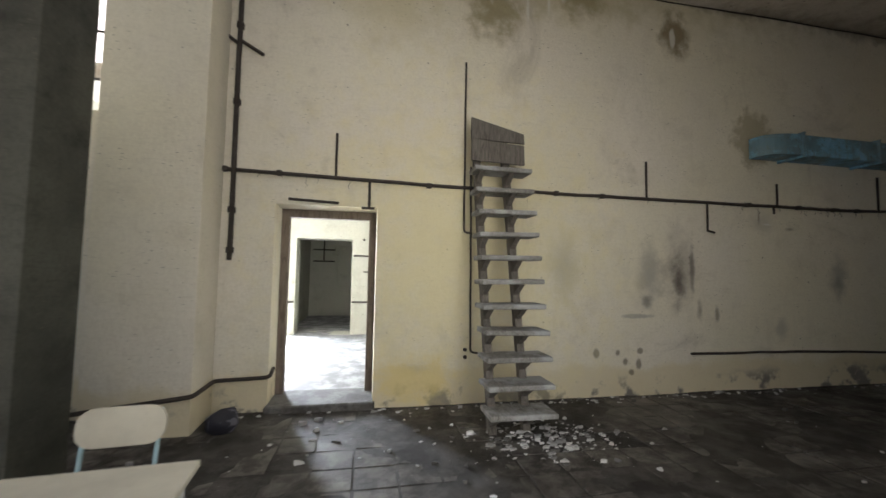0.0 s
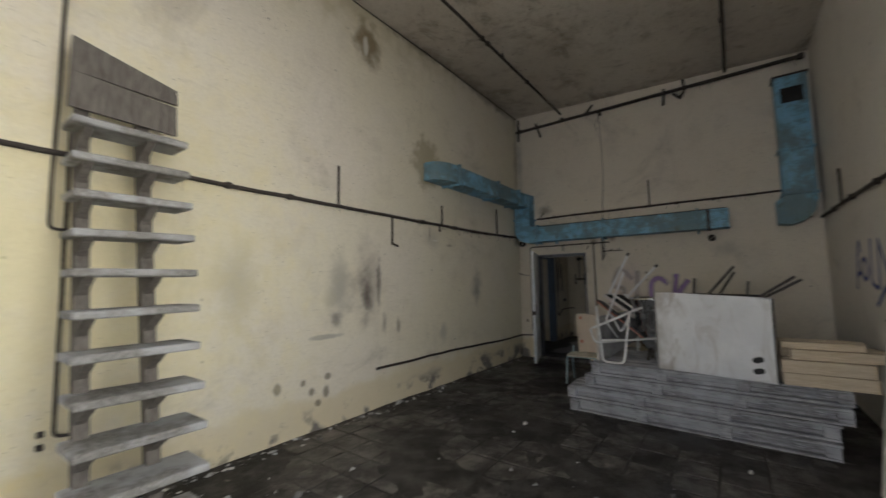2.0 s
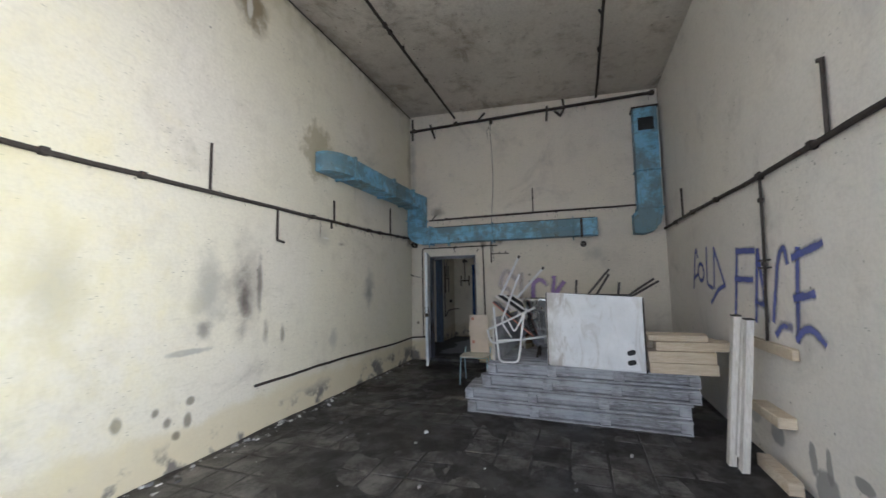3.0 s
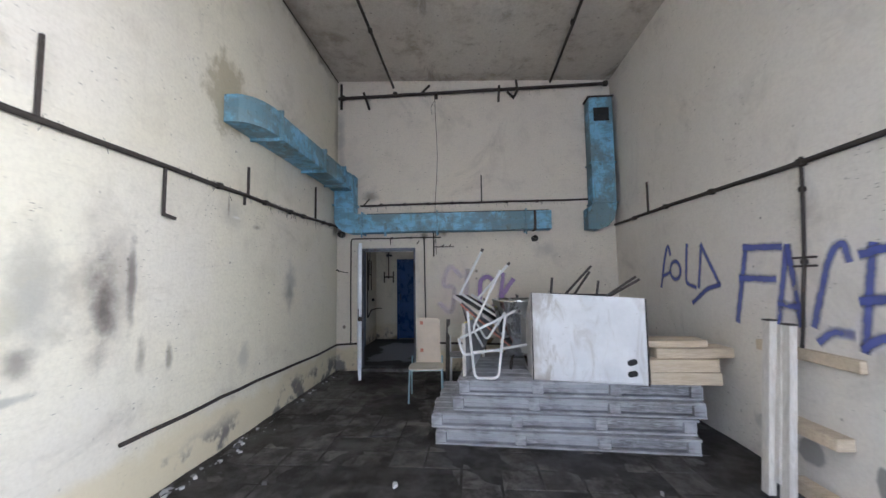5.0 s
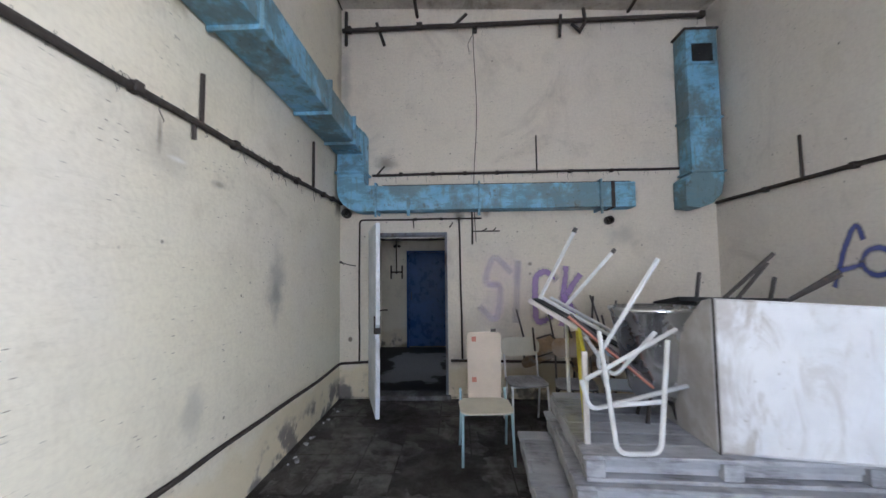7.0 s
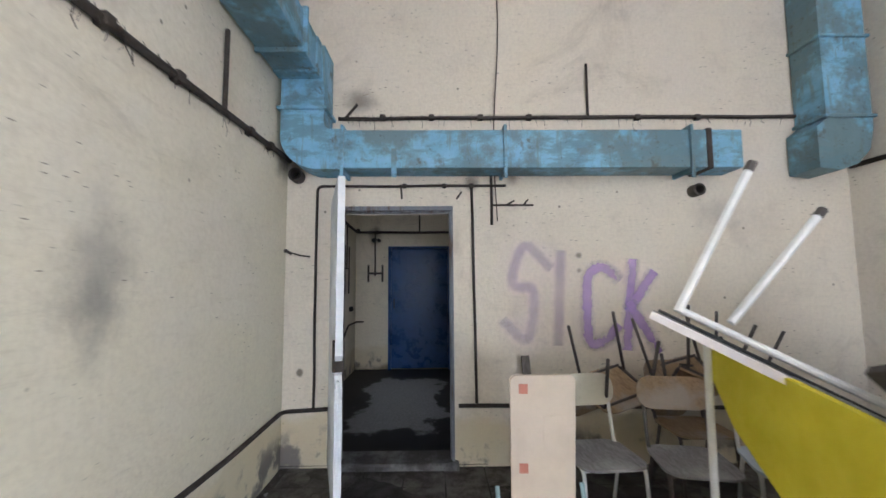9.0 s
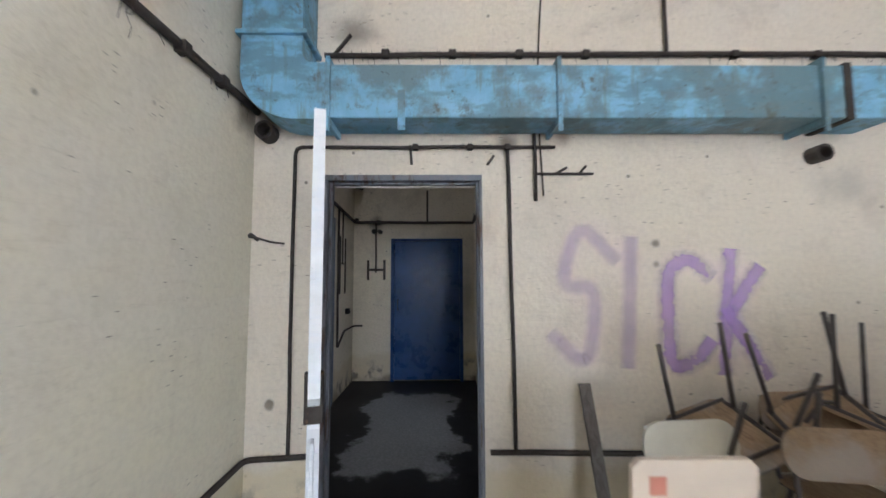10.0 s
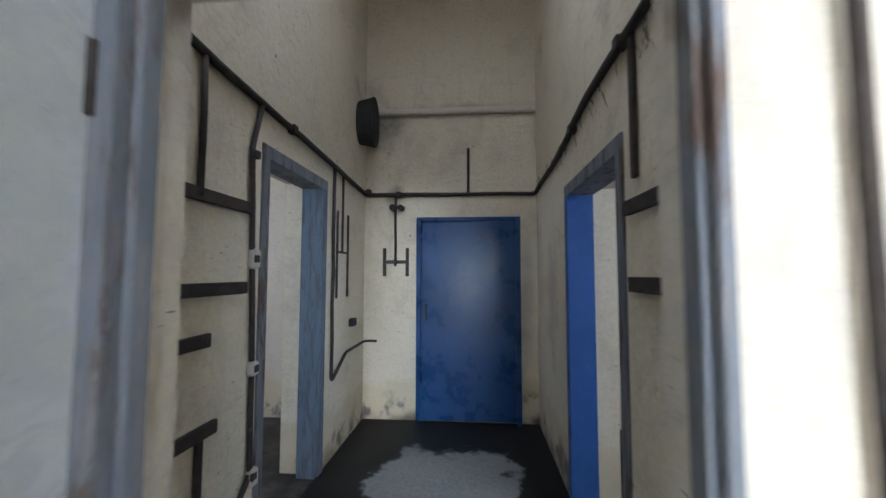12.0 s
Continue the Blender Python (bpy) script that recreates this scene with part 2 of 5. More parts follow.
M_CORRIDOR = plaster("flaking_corridor_plaster", (0.76, 0.69, 0.54), (0.72, 0.65, 0.51), (0.46, 0.41, 0.33), dirty=1.4, relief=2.4, lower=(0.60, 0.52, 0.36), marks=(
    # Includes dark bands along the foot of the end and side walls.
    ((11.34, 4.58, 2.2), (0.2, 0.16, 0.16), SOOT_AND_SHADE, 0.75, 1.0), ((11.34, 4.7, 2.95), (0.2, 0.3, 0.35), (0.1, 0.085, 0.07), 0.75, 1.0), ((11.34, 4.0, 0.02), (0.2, 1.1, 0.13), SOOT_AND_SHADE, 0.8, 0.8), ((11.34, 3.9, 3.1), (0.2, 1.0, 0.1), GREY, 0.7, 1.0),
    ((10.8, 3.18, 0.0), (1.2, 0.2, 0.25), SOOT_AND_SHADE, 0.75, 0.9), ((10.0, 4.9, 0.0), (1.6, 0.2, 0.2), SOOT_AND_SHADE, 0.7, 0.9), ((10.6, 3.18, 1.3), (0.3, 0.2, 0.6), GREY, 0.6, 1.0), ((11.34, 3.28, 1.2), (0.2, 0.1, 0.8), GREY, 0.5, 1.0),))
M_SOUTH = plaster("grey_cream_plaster", (0.80, 0.755, 0.69), (0.77, 0.725, 0.66), (0.55, 0.505, 0.455), dirty=1.0, marks=(
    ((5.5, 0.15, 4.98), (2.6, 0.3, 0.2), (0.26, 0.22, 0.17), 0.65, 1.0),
    ((3.84, 0.15, 0.12), (0.15, 0.3, 0.17), (0.24, 0.23, 0.22), 0.8, 0.25), ((4.0, 0.15, 0.27), (0.06, 0.3, 0.11), (0.24, 0.23, 0.22), 0.8, 0.25),
    ((3.81, 0.15, 0.29), (0.05, 0.3, 0.13), (0.24, 0.23, 0.22), 0.8, 0.25), ((4.5, 0.15, 0.26), (0.13, 0.3, 0.11), (0.26, 0.25, 0.24), 0.7, 0.3),
    ((3.5, 0.15, 0.33), (0.1, 0.3, 0.05), (0.24, 0.23, 0.22), 0.8, 0.25), ((4.9, 0.15, 0.3), (0.16, 0.3, 0.1), (0.3, 0.29, 0.28), 0.6, 0.4), ((3.2, 0.15, 0.08), (0.2, 0.3, 0.06), (0.3, 0.29, 0.28), 0.7, 0.3)))
M_CEIL = plaster("ceiling_plaster", (0.66, 0.61, 0.53), (0.56, 0.51, 0.44), (0.30, 0.25, 0.19), dirty=2.2, marks=(
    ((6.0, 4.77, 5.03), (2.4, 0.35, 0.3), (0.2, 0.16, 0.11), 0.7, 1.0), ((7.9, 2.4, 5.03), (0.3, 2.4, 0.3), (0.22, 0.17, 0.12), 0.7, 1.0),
    ((5.9, 3.1, 5.03), (0.5, 0.35, 0.3), (0.25, 0.2, 0.14), 0.6, 1.0), ((4.4, 1.6, 5.03), (0.7, 0.4, 0.3), (0.27, 0.22, 0.16), 0.6, 1.0)))
M_WHITEWASH = plaster("whitewashed_plaster", (0.50, 0.495, 0.42), (0.46, 0.45, 0.38), (0.33, 0.31, 0.25), dirty=1.6)
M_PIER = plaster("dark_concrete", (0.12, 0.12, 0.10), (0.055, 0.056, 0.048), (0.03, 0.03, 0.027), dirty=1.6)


def dirt_floor(name, base, dark, wet):
    n = Nodes(name)
    big = n.noise(n.pos, 0.8, 5, 0.6)
    mid = n.noise(n.pos, 4.0, 8, 0.7)
    fine = n.noise(n.pos, 45.0, 4, 0.75)
    c = n.mix(n.ramp(mid, 0.42, 0.62), dark, base)
    c = n.mix(n.ramp(big, 0.5, 0.75, 0.0, 0.6), c, dark)
    crumbs = n.ramp(n.voronoi(n.pos, 23.0), 0.16, 0.08)
    c = n.mix(n.math("MULTIPLY", crumbs, n.ramp(mid, 0.52, 0.64, 0.0, 0.6)), c, (0.26, 0.25, 0.23))
    c = n.mix(n.ramp(fine, 0.45, 0.8, 0.0, 0.5), c, (0.015, 0.013, 0.011))
    n.bump(n.math("ADD", n.math("MULTIPLY", mid, 0.8), n.math("MULTIPLY", fine, 0.35)), 0.8, 0.02)
    return n.finish(c, n.ramp(big, 0.35, 0.65, wet, 0.9), spec=0.4)


M_FLOOR = dirt_floor("dirty_floor", (0.065, 0.06, 0.055), (0.022, 0.019, 0.017), 0.45)
M_SILL = dirt_floor("worn_sill", (0.17, 0.165, 0.16), (0.07, 0.066, 0.062), 0.6)
M_FLOOR_PALE = dirt_floor("dusty_concrete_floor", (0.40, 0.40, 0.40), (0.20, 0.20, 0.20), 0.7)


def corridor_floor():
    n = Nodes("black_edged_concrete_floor")
    mid = n.noise(n.pos, 3.2, 8, 0.7)
    fine = n.noise(n.pos, 40.0, 4, 0.7)
    c = n.mix(n.ramp(fine, 0.3, 0.75), (0.20, 0.205, 0.205), (0.28, 0.285, 0.28))
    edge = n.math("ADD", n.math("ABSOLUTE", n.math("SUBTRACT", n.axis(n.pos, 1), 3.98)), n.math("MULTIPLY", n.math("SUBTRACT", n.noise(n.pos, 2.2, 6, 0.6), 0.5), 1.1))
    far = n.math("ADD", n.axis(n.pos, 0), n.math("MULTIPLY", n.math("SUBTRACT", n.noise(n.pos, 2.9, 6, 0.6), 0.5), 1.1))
    black_mask = n.math("MAXIMUM", n.math("MAXIMUM", n.ramp(edge, 0.41, 0.49), n.ramp(far, 10.6, 10.75)), n.ramp(mid, 0.66, 0.69))
    black_mask = n.math("MAXIMUM", black_mask, n.ramp(far, 8.75, 8.6))
    # Near-black towards the walls and both ends, and in noise patches.
    c = n.mix(black_mask, c, (0.012, 0.012, 0.012))
    n.bump(n.math("ADD", mid, n.math("MULTIPLY", fine, 0.2)), 0.4, 0.01)
    return n.finish(c, n.ramp(black_mask, 0.0, 1.0, 0.75, 0.55), spec=0.3)


M_FLOOR_CORR = corridor_floor()


def painted(name, color, worn, rust=0.5, rough=0.5, scale=6.0, metal=0.0, streak=None, under=None):
    """Old paint with worn, stained patches."""
    n = Nodes(name)
    p = n.scaled(n.local(), streak) if streak else n.local()
    mid = n.noise(p, scale, 7, 0.65)
    fine = n.noise(p, scale * 7, 4, 0.7)
    c = n.mix(n.ramp(mid, 0.3, 0.7, 0.0, 0.35), color, tuple(v * 0.6 for v in color))
    c = n.mix(n.ramp(mid, 0.72 - 0.25 * rust, 0.78 - 0.2 * rust), c, worn)
    if under:
        c = n.mix(n.ramp(n.noise(p, scale * 2.3, 6, 0.7, 0.5), 0.5, 0.58), c, under)
    c = n.mix(n.ramp(fine, 0.6, 0.8, 0.0, 0.5), c, worn)
    n.bump(n.math("ADD", mid, n.math("MULTIPLY", fine, 0.4)), 0.25, 0.004)
    return n.finish(c, n.ramp(mid, 0.35, 0.7, rough, min(1, rough + 0.3)), metal)


def blue_duct(name, dirt):
    n = Nodes(name)
    p = n.pos
    mid = n.noise(p, 3.5, 7, 0.7, 0.6)
    fine = n.noise(p, 30.0, 4, 0.7)
    drip = n.noise(n.scaled(p, (9.0, 9.0, 1.2)), 1.6, 5, 0.6)
    c = n.mix(n.ramp(mid, 0.3, 0.7), (0.23, 0.48, 0.68), (0.16, 0.36, 0.53))
    c = n.mix(n.ramp(drip, 0.56, 0.66, 0.0, 0.7), c, (0.16, 0.24, 0.24))
    c = n.mix(n.ramp(n.noise(p, 1.9, 7, 0.7), 0.5 - dirt, 0.62 - dirt, 0.0, 0.8), c, (0.13, 0.175, 0.17))
    grime = n.noise(p, 7.5, 8, 0.75, 0.4)
    c = n.mix(n.ramp(grime, 0.56, 0.66, 0.0, 0.85), c, (0.10, 0.11, 0.09))
    low = n.ramp(n.noise(n.scaled(p, (1.0, 1.0, 3.0)), 2.4, 6, 0.7), 0.5, 0.6, 0.0, 0.7)
    c = n.mix(low, c, (0.12, 0.22, 0.27))
    c = n.mix(n.ramp(fine, 0.62, 0.72, 0.0, 0.8), c, (0.05, 0.045, 0.035))
    n.bump(n.math("ADD", n.math("MULTIPLY", mid, 1.0), n.math("MULTIPLY", fine, 0.15)), 0.25, 0.012)
    return n.finish(c, n.ramp(mid, 0.3, 0.7, 0.4, 0.7))


def timber(name, pale, dark, along=(1, 8, 8), dust=None):
    n = Nodes(name)
    p = n.local()
    grain = n.noise(n.scaled(p, along), 6.0, 6, 0.65, 1.2)
    fine = n.noise(n.scaled(p, along), 30.0, 4, 0.7)
    c = n.mix(n.ramp(grain, 0.3, 0.7), dark, pale)
    c = n.mix(n.ramp(fine, 0.5, 0.8, 0.0, 0.5), c, dark)
    if dust:
        c = n.mix(n.ramp(n.noise(p, 3.0, 6, 0.6), 0.42, 0.62, 0.0, 0.75), c, dust)
    r = n.random()
    c = n.mix(n.math("MULTIPLY", r, 0.35), c, dark)
    n.bump(n.math("ADD", grain, n.math("MULTIPLY", fine, 0.4)), 0.35, 0.004)
    return n.finish(c, 0.85, spec=0.25)


M_PIPE = painted("rusted_pipe", (0.045, 0.036, 0.03), (0.12, 0.07, 0.045), 0.4, 0.75, 20)
M_DUCT = blue_duct("blue_duct_paint", 0.035)
M_DUCT_DIRTY = blue_duct("grimy_blue_duct_paint", 0.1)
M_STAIR = timber("grey_dusty_timber", (0.33, 0.32, 0.30), (0.14, 0.13, 0.12), (6, 2, 6), dust=(0.50, 0.51, 0.52))
M_STAIR_DARK = timber("old_dark_timber", (0.2, 0.18, 0.16), (0.09, 0.08, 0.07), (7, 7, 1))
M_PALLET = timber("grey_pallet_wood", (0.46, 0.46, 0.485), (0.17, 0.165, 0.17), (7, 1, 7), dust=(0.54, 0.55, 0.58))
M_BEAM = timber("pale_sawn_timber", (0.70, 0.60, 0.45), (0.52, 0.42, 0.30), (7, 1, 7))
M_POST = timber("whitewashed_timber", (0.74, 0.71, 0.66), (0.52, 0.48, 0.43), (7, 7, 1))


def enamel():
    n = Nodes("white_enamel")
    p = n.local()
    mid, fine = n.noise(p, 2.6, 7, 0.65), n.noise(p, 22.0, 5, 0.75)
    smear = n.noise(n.scaled(p, (1.0, 2.2, 0.7)), 3.2, 6, 0.7, 0.8)
    c = n.mix(n.ramp(mid, 0.35, 0.7), (0.78, 0.78, 0.79), (0.68, 0.68, 0.69))
    c = n.mix(n.ramp(smear, 0.5, 0.68, 0.0, 0.55), c, (0.52, 0.49, 0.46))
    edge = n.math("ADD", n.axis(p, 1), n.math("MULTIPLY", n.math("SUBTRACT", smear, 0.5), 0.7))
    c = n.mix(n.math("MULTIPLY", n.ramp(edge, -0.2, -0.06), n.ramp(mid, 0.3, 0.6, 0.25, 0.75)), c, (0.40, 0.36, 0.32))
    c = n.mix(n.ramp(fine, 0.62, 0.72, 0.0, 0.6), c, (0.3, 0.26, 0.22))
    n.bump(n.math("ADD", mid, n.math("MULTIPLY", fine, 0.1)), 0.25, 0.008)
    return n.finish(c, n.ramp(smear, 0.35, 0.7, 0.4, 0.75))


M_WHITE = enamel()
M_WHITE_TUBE = painted("white_tube_paint", (0.80, 0.80, 0.79), (0.35, 0.30, 0.25), 0.2, 0.45, 9)
M_DARK_TUBE = painted("dark_tube_paint", (0.07, 0.06, 0.055), (0.16, 0.11, 0.08), 0.3, 0.5, 12)
# Black for painted parts and for shade put into holes and undersides.
M_BLACK = painted("black_paint_and_shade", (0.02, 0.02, 0.02), (0.05, 0.045, 0.04), 0.3, 0.7, 5)
M_DOORWHITE = painted("peeling_white_door_paint", (0.84, 0.87, 0.91), (0.30, 0.32, 0.36), 0.12, 0.5, 4, streak=(0.8, 0.8, 1.6), under=(0.74, 0.78, 0.83))
M_FRAME = painted("worn_grey_frame_paint", (0.165, 0.18, 0.21), (0.11, 0.08, 0.065), 0.85, 0.6, 6, streak=(2.5, 2.5, 0.45), under=(0.19, 0.19, 0.205))
M_FRAME_BLUE = painted("worn_blue_frame_paint", (0.12, 0.165, 0.225), (0.13, 0.1, 0.085), 0.6, 0.6, 7, streak=(2.5, 2.5, 0.35), under=(0.085, 0.1, 0.12))
M_BROWN = painted("brown_frame_paint", (0.20, 0.16, 0.13), (0.30, 0.27, 0.24), 0.4, 0.7, 6, streak=(2.5, 2.5, 0.35), under=(0.13, 0.10, 0.08))


def blue_door_paint():
    n = Nodes("glossy_blue_door_paint")
    p = n.pos
    mid = n.noise(p, 5.0, 6, 0.65)
    dots = n.voronoi(n.scaled(p, (1.0, 1.0, 1.0)), 55.0)
    c = n.mix(n.ramp(mid, 0.3, 0.7), (0.006, 0.036, 0.13), (0.012, 0.06, 0.20))
    c = n.mix(n.ramp(n.noise(p, 30.0, 3), 0.66, 0.76, 0.0, 0.6), c, (0.02, 0.02, 0.04))
    n.bump(n.math("ADD", n.ramp(dots, 0.25, 0.1), n.math("MULTIPLY", mid, 0.15)), 0.5, 0.004)
    return n.finish(c, n.ramp(mid, 0.3, 0.7, 0.24, 0.38), spec=0.35)


M_BLUE_DOOR = blue_door_paint()
M_BLUE_FRAME = painted("bright_blue_frame_paint", (0.03, 0.10, 0.36), (0.2, 0.27, 0.36), 0.1, 0.45, 4)
M_YELLOW = painted("yellow_laminate", (0.88, 0.76, 0.02), (0.70, 0.60, 0.05), 0.1, 0.5, 4)
M_LAMINATE = painted("pinkish_white_laminate", (0.72, 0.66, 0.64), (0.5, 0.42, 0.38), 0.15, 0.5, 4)
M_CREAM_TOP = painted("cream_laminate", (0.70, 0.66, 0.55), (0.5, 0.46, 0.38), 0.1, 0.5, 4)
M_CARD = painted("pale_cardboard", (0.66, 0.56, 0.46), (0.55, 0.45, 0.36), 0.1, 0.85, 3)
M_PLY = timber("worn_plywood", (0.42, 0.30, 0.18), (0.26, 0.18, 0.11), (2, 8, 8), dust=(0.42, 0.39, 0.36))
M_GREY_SEAT = timber("dusty_grey_seat_board", (0.36, 0.35, 0.35), (0.22, 0.21, 0.21), (2, 8, 8), dust=(0.5, 0.5, 0.5))
M_LIGHT_BLUE = painted("light_blue_tube_paint", (0.38, 0.55, 0.62), (0.25, 0.3, 0.3), 0.15, 0.45, 8)
M_PALE_BLUE = painted("pale_blue_plastic", (0.62, 0.72, 0.84), (0.5, 0.55, 0.6), 0.1, 0.5, 4)
M_RED = painted("faded_red_print", (0.55, 0.22, 0.16), (0.5, 0.35, 0.28), 0.2, 0.8, 9)


def steel():
    n = Nodes("dull_stainless_steel")
    mid = n.noise(n.local(), 6.0, 5, 0.6)
    n.bump(mid, 0.3, 0.01)
    return n.finish((0.66, 0.67, 0.68), n.ramp(mid, 0.3, 0.7, 0.16, 0.32), 1.0)


M_STEEL = steel()


def cloth_bag():
    n = Nodes("dark_bag_cloth")
    p = n.local()
    c = n.mix(n.ramp(n.noise(n.scaled(p, (2, 12, 2)), 2.5, 3), 0.54, 0.6), (0.02, 0.02, 0.03), (0.12, 0.115, 0.14))
    n.bump(n.noise(p, 9.0, 5), 0.6, 0.02)
    return n.finish(c, 0.7)


M_BAG = cloth_bag()


def chip_plaster():
    n = Nodes("fallen_plaster")
    c = n.mix(n.t.nodes.new("ShaderNodeNewGeometry").outputs["Random Per Island"], (0.06, 0.056, 0.052), (0.66, 0.66, 0.66))
    n.bump(n.noise(n.pos, 50, 3), 0.4, 0.004)
    return n.finish(c, 0.9)


M_CHIPS = chip_plaster()


def spray(name, color, density):
    """Sprayed paint: thin and soft at the rim of each stroke."""
    n = Nodes(name)
    uv = n.t.nodes.new("ShaderNodeTexCoord").outputs["UV"]
    across = n.math("ABSOLUTE", n.math("SUBTRACT", n.axis(uv, 1), 0.5))
    grain = n.noise(n.pos, 22.0, 5, 0.7)
    a = n.ramp(n.math("ADD", across, n.math("MULTIPLY", n.math("SUBTRACT", grain, 0.5), 0.35)), 0.52, 0.12, 0.0, density)
    n.put(n.math("MULTIPLY", a, n.ramp(n.noise(n.pos, 5.0, 4), 0.3, 0.6, 0.7, 1.0)), n.bsdf.inputs["Alpha"])
    return n.finish(n.mix(grain, color, tuple(v * 0.8 for v in color)), 0.85)


M_SPRAY_BLUE = spray("blue_spray_paint", (0.12, 0.15, 0.50), 0.78)
M_SPRAY_PURPLE = spray("thin_purple_spray_paint", (0.62, 0.42, 0.86), 0.34)
M_SPRAY_VIOLET = spray("thick_purple_spray_paint", (0.62, 0.40, 0.90), 0.5)


def tile_paint():
    n = Nodes("dirty_floor_tile")
    big = n.noise(n.pos, 0.8, 5, 0.6)
    mid = n.noise(n.pos, 5.0, 8, 0.72)
    fine = n.noise(n.pos, 50.0, 4, 0.75)
    c = n.mix(n.ramp(mid, 0.38, 0.66), (0.028, 0.024, 0.021), (0.155, 0.143, 0.128))
    c = n.mix(n.ramp(n.noise(n.pos, 2.1, 8, 0.75, 0.6), 0.53, 0.67, 0.0, 0.75), c, (0.24, 0.22, 0.195))
    c = n.mix(n.math("MULTIPLY", n.random(), 0.4), c, (0.05, 0.045, 0.042))
    c = n.mix(n.ramp(big, 0.5, 0.72, 0.0, 0.65), c, (0.02, 0.017, 0.016))
    c = n.mix(n.ramp(fine, 0.5, 0.8, 0.0, 0.55), c, (0.02, 0.018, 0.016))
    n.bump(n.math("ADD", n.math("MULTIPLY", mid, 0.7), n.math("MULTIPLY", fine, 0.3)), 0.7, 0.014)
    return n.finish(c, n.ramp(big, 0.35, 0.65, 0.42, 0.85), spec=0.4)


M_TILE = tile_paint()


# ---- building helpers ----
def part(name, bm, material, parent=None, label="", smooth=False):
    """Links a bmesh as one mesh object, under a thing or a part where one is given."""
    me = bpy.data.meshes.new(name)
    bm.normal_update()
    bm.to_mesh(me)
    bm.free()
    me.materials.append(material)
    if smooth:
        me.polygons.foreach_set("use_smooth", [True] * len(me.polygons))
    ob = new(name, me)
    ob.parent = parent
    if label:
        ob["label"] = label
    return ob


def thing(name, label, category, group="", at=None):
    ob = new(name)
    ob.empty_display_size = 0.1
    if at is not None:
        ob.matrix_world = at
    return tagged(ob, label, category, group)


def box(bm, a, b, bevel=0.0, m=None):
    """A box between two corners, turned by m if given."""
    g = bmesh.ops.create_cube(bm, size=1.0)
    vs = g["verts"]
    a, b = Vector(a), Vector(b)
    size, mid = b - a, (a + b) / 2
    for v in vs:
        v.co = Vector((v.co.x * size.x, v.co.y * size.y, v.co.z * size.z)) + mid
    if bevel > 0:
        edges = list({e for v in vs for e in v.link_edges})
        r = bmesh.ops.bevel(bm, geom=edges, offset=bevel, segments=1, affect="EDGES")
        vs = list({v for f in r["faces"] for v in f.verts} | {v for v in vs if v.is_valid})
    if m is not None:
        bmesh.ops.transform(bm, matrix=m, verts=vs)
    return vs


def boxes(*pairs, bevel=0.0):
    bm = bmesh.new()
    for a, b in pairs:
        box(bm, a, b, bevel)
    return bm


def tube(bm, points, r, seg=8, flat=1.0):
    """A round rod along a polyline with capped ends."""
    pts = [Vector(p) for p in points]
    rings = []
    up = None
    for i, p in enumerate(pts):
        d0 = (pts[i] - pts[i - 1]).normalized() if i else None
        d1 = (pts[i + 1] - pts[i]).normalized() if i < len(pts) - 1 else None
        d = (d0 + d1).normalized() if d0 and d1 else (d0 or d1)
        if up is None:
            up = d.orthogonal().normalized()
        up = (up - d * up.dot(d)).normalized()
        side = d.cross(up)
        k = 1.0
        if d0 and d1:
            k = 1 / max(0.5, math.cos(d0.angle(d1) / 2))
        rings.append([bm.verts.new(p + r * k * (math.cos(2 * math.pi * j / seg) * up + math.sin(2 * math.pi * j / seg) * side)) for j in range(seg)])
    for a, b in zip(rings, rings[1:]):
        for j in range(seg):
            bm.faces.new((a[j], a[(j + 1) % seg], b[(j + 1) % seg], b[j]))
    bm.faces.new(rings[0][::-1])
    bm.faces.new(rings[-1])
    return bm


def rod(points, r, seg=8):
    return tube(bmesh.new(), points, r, seg)


def bent(points, radius, steps=5):
    """A polyline with its corners rounded."""
    pts = [Vector(p) for p in points]
    out = [pts[0]]
    for a, b, c in zip(pts, pts[1:], pts[2:]):
        k = min(radius, (b - a).length / 2.01, (c - b).length / 2.01)
        p, q = b + (a - b).normalized() * k, b + (c - b).normalized() * k
        for i in range(steps + 1):
            t = i / steps
            out.append(p * (1 - t) ** 2 + b * 2 * t * (1 - t) + q * t * t)
    out.append(pts[-1])
    return out


def prism(bm, outline, depth, m=None):
    """An outline in x and z, made thick along y from 0 to depth."""
    a = [bm.verts.new((x, 0, z)) for x, z in outline]
    b = [bm.verts.new((x, depth, z)) for x, z in outline]
    n = len(a)
    bm.faces.new(a)
    bm.faces.new(b[::-1])
    for i in range(n):
        bm.faces.new((a[i], b[i], b[(i + 1) % n], a[(i + 1) % n]))
    if m is not None:
        bmesh.ops.transform(bm, matrix=m, verts=a + b)
    bmesh.ops.recalc_face_normals(bm, faces=bm.faces)
    return bm


def rounded(w, h, r, steps=5):
    """The outline of a rounded rectangle round the origin."""
    out = []
    for cx, cz, a0 in ((w / 2 - r, h / 2 - r, 0), (-w / 2 + r, h / 2 - r, 90), (-w / 2 + r, -h / 2 + r, 180), (w / 2 - r, -h / 2 + r, 270)):
        for i in range(steps + 1):
            a = radians(a0 + 90 * i / steps)
            out.append((cx + r * math.cos(a), cz + r * math.sin(a)))
    return out


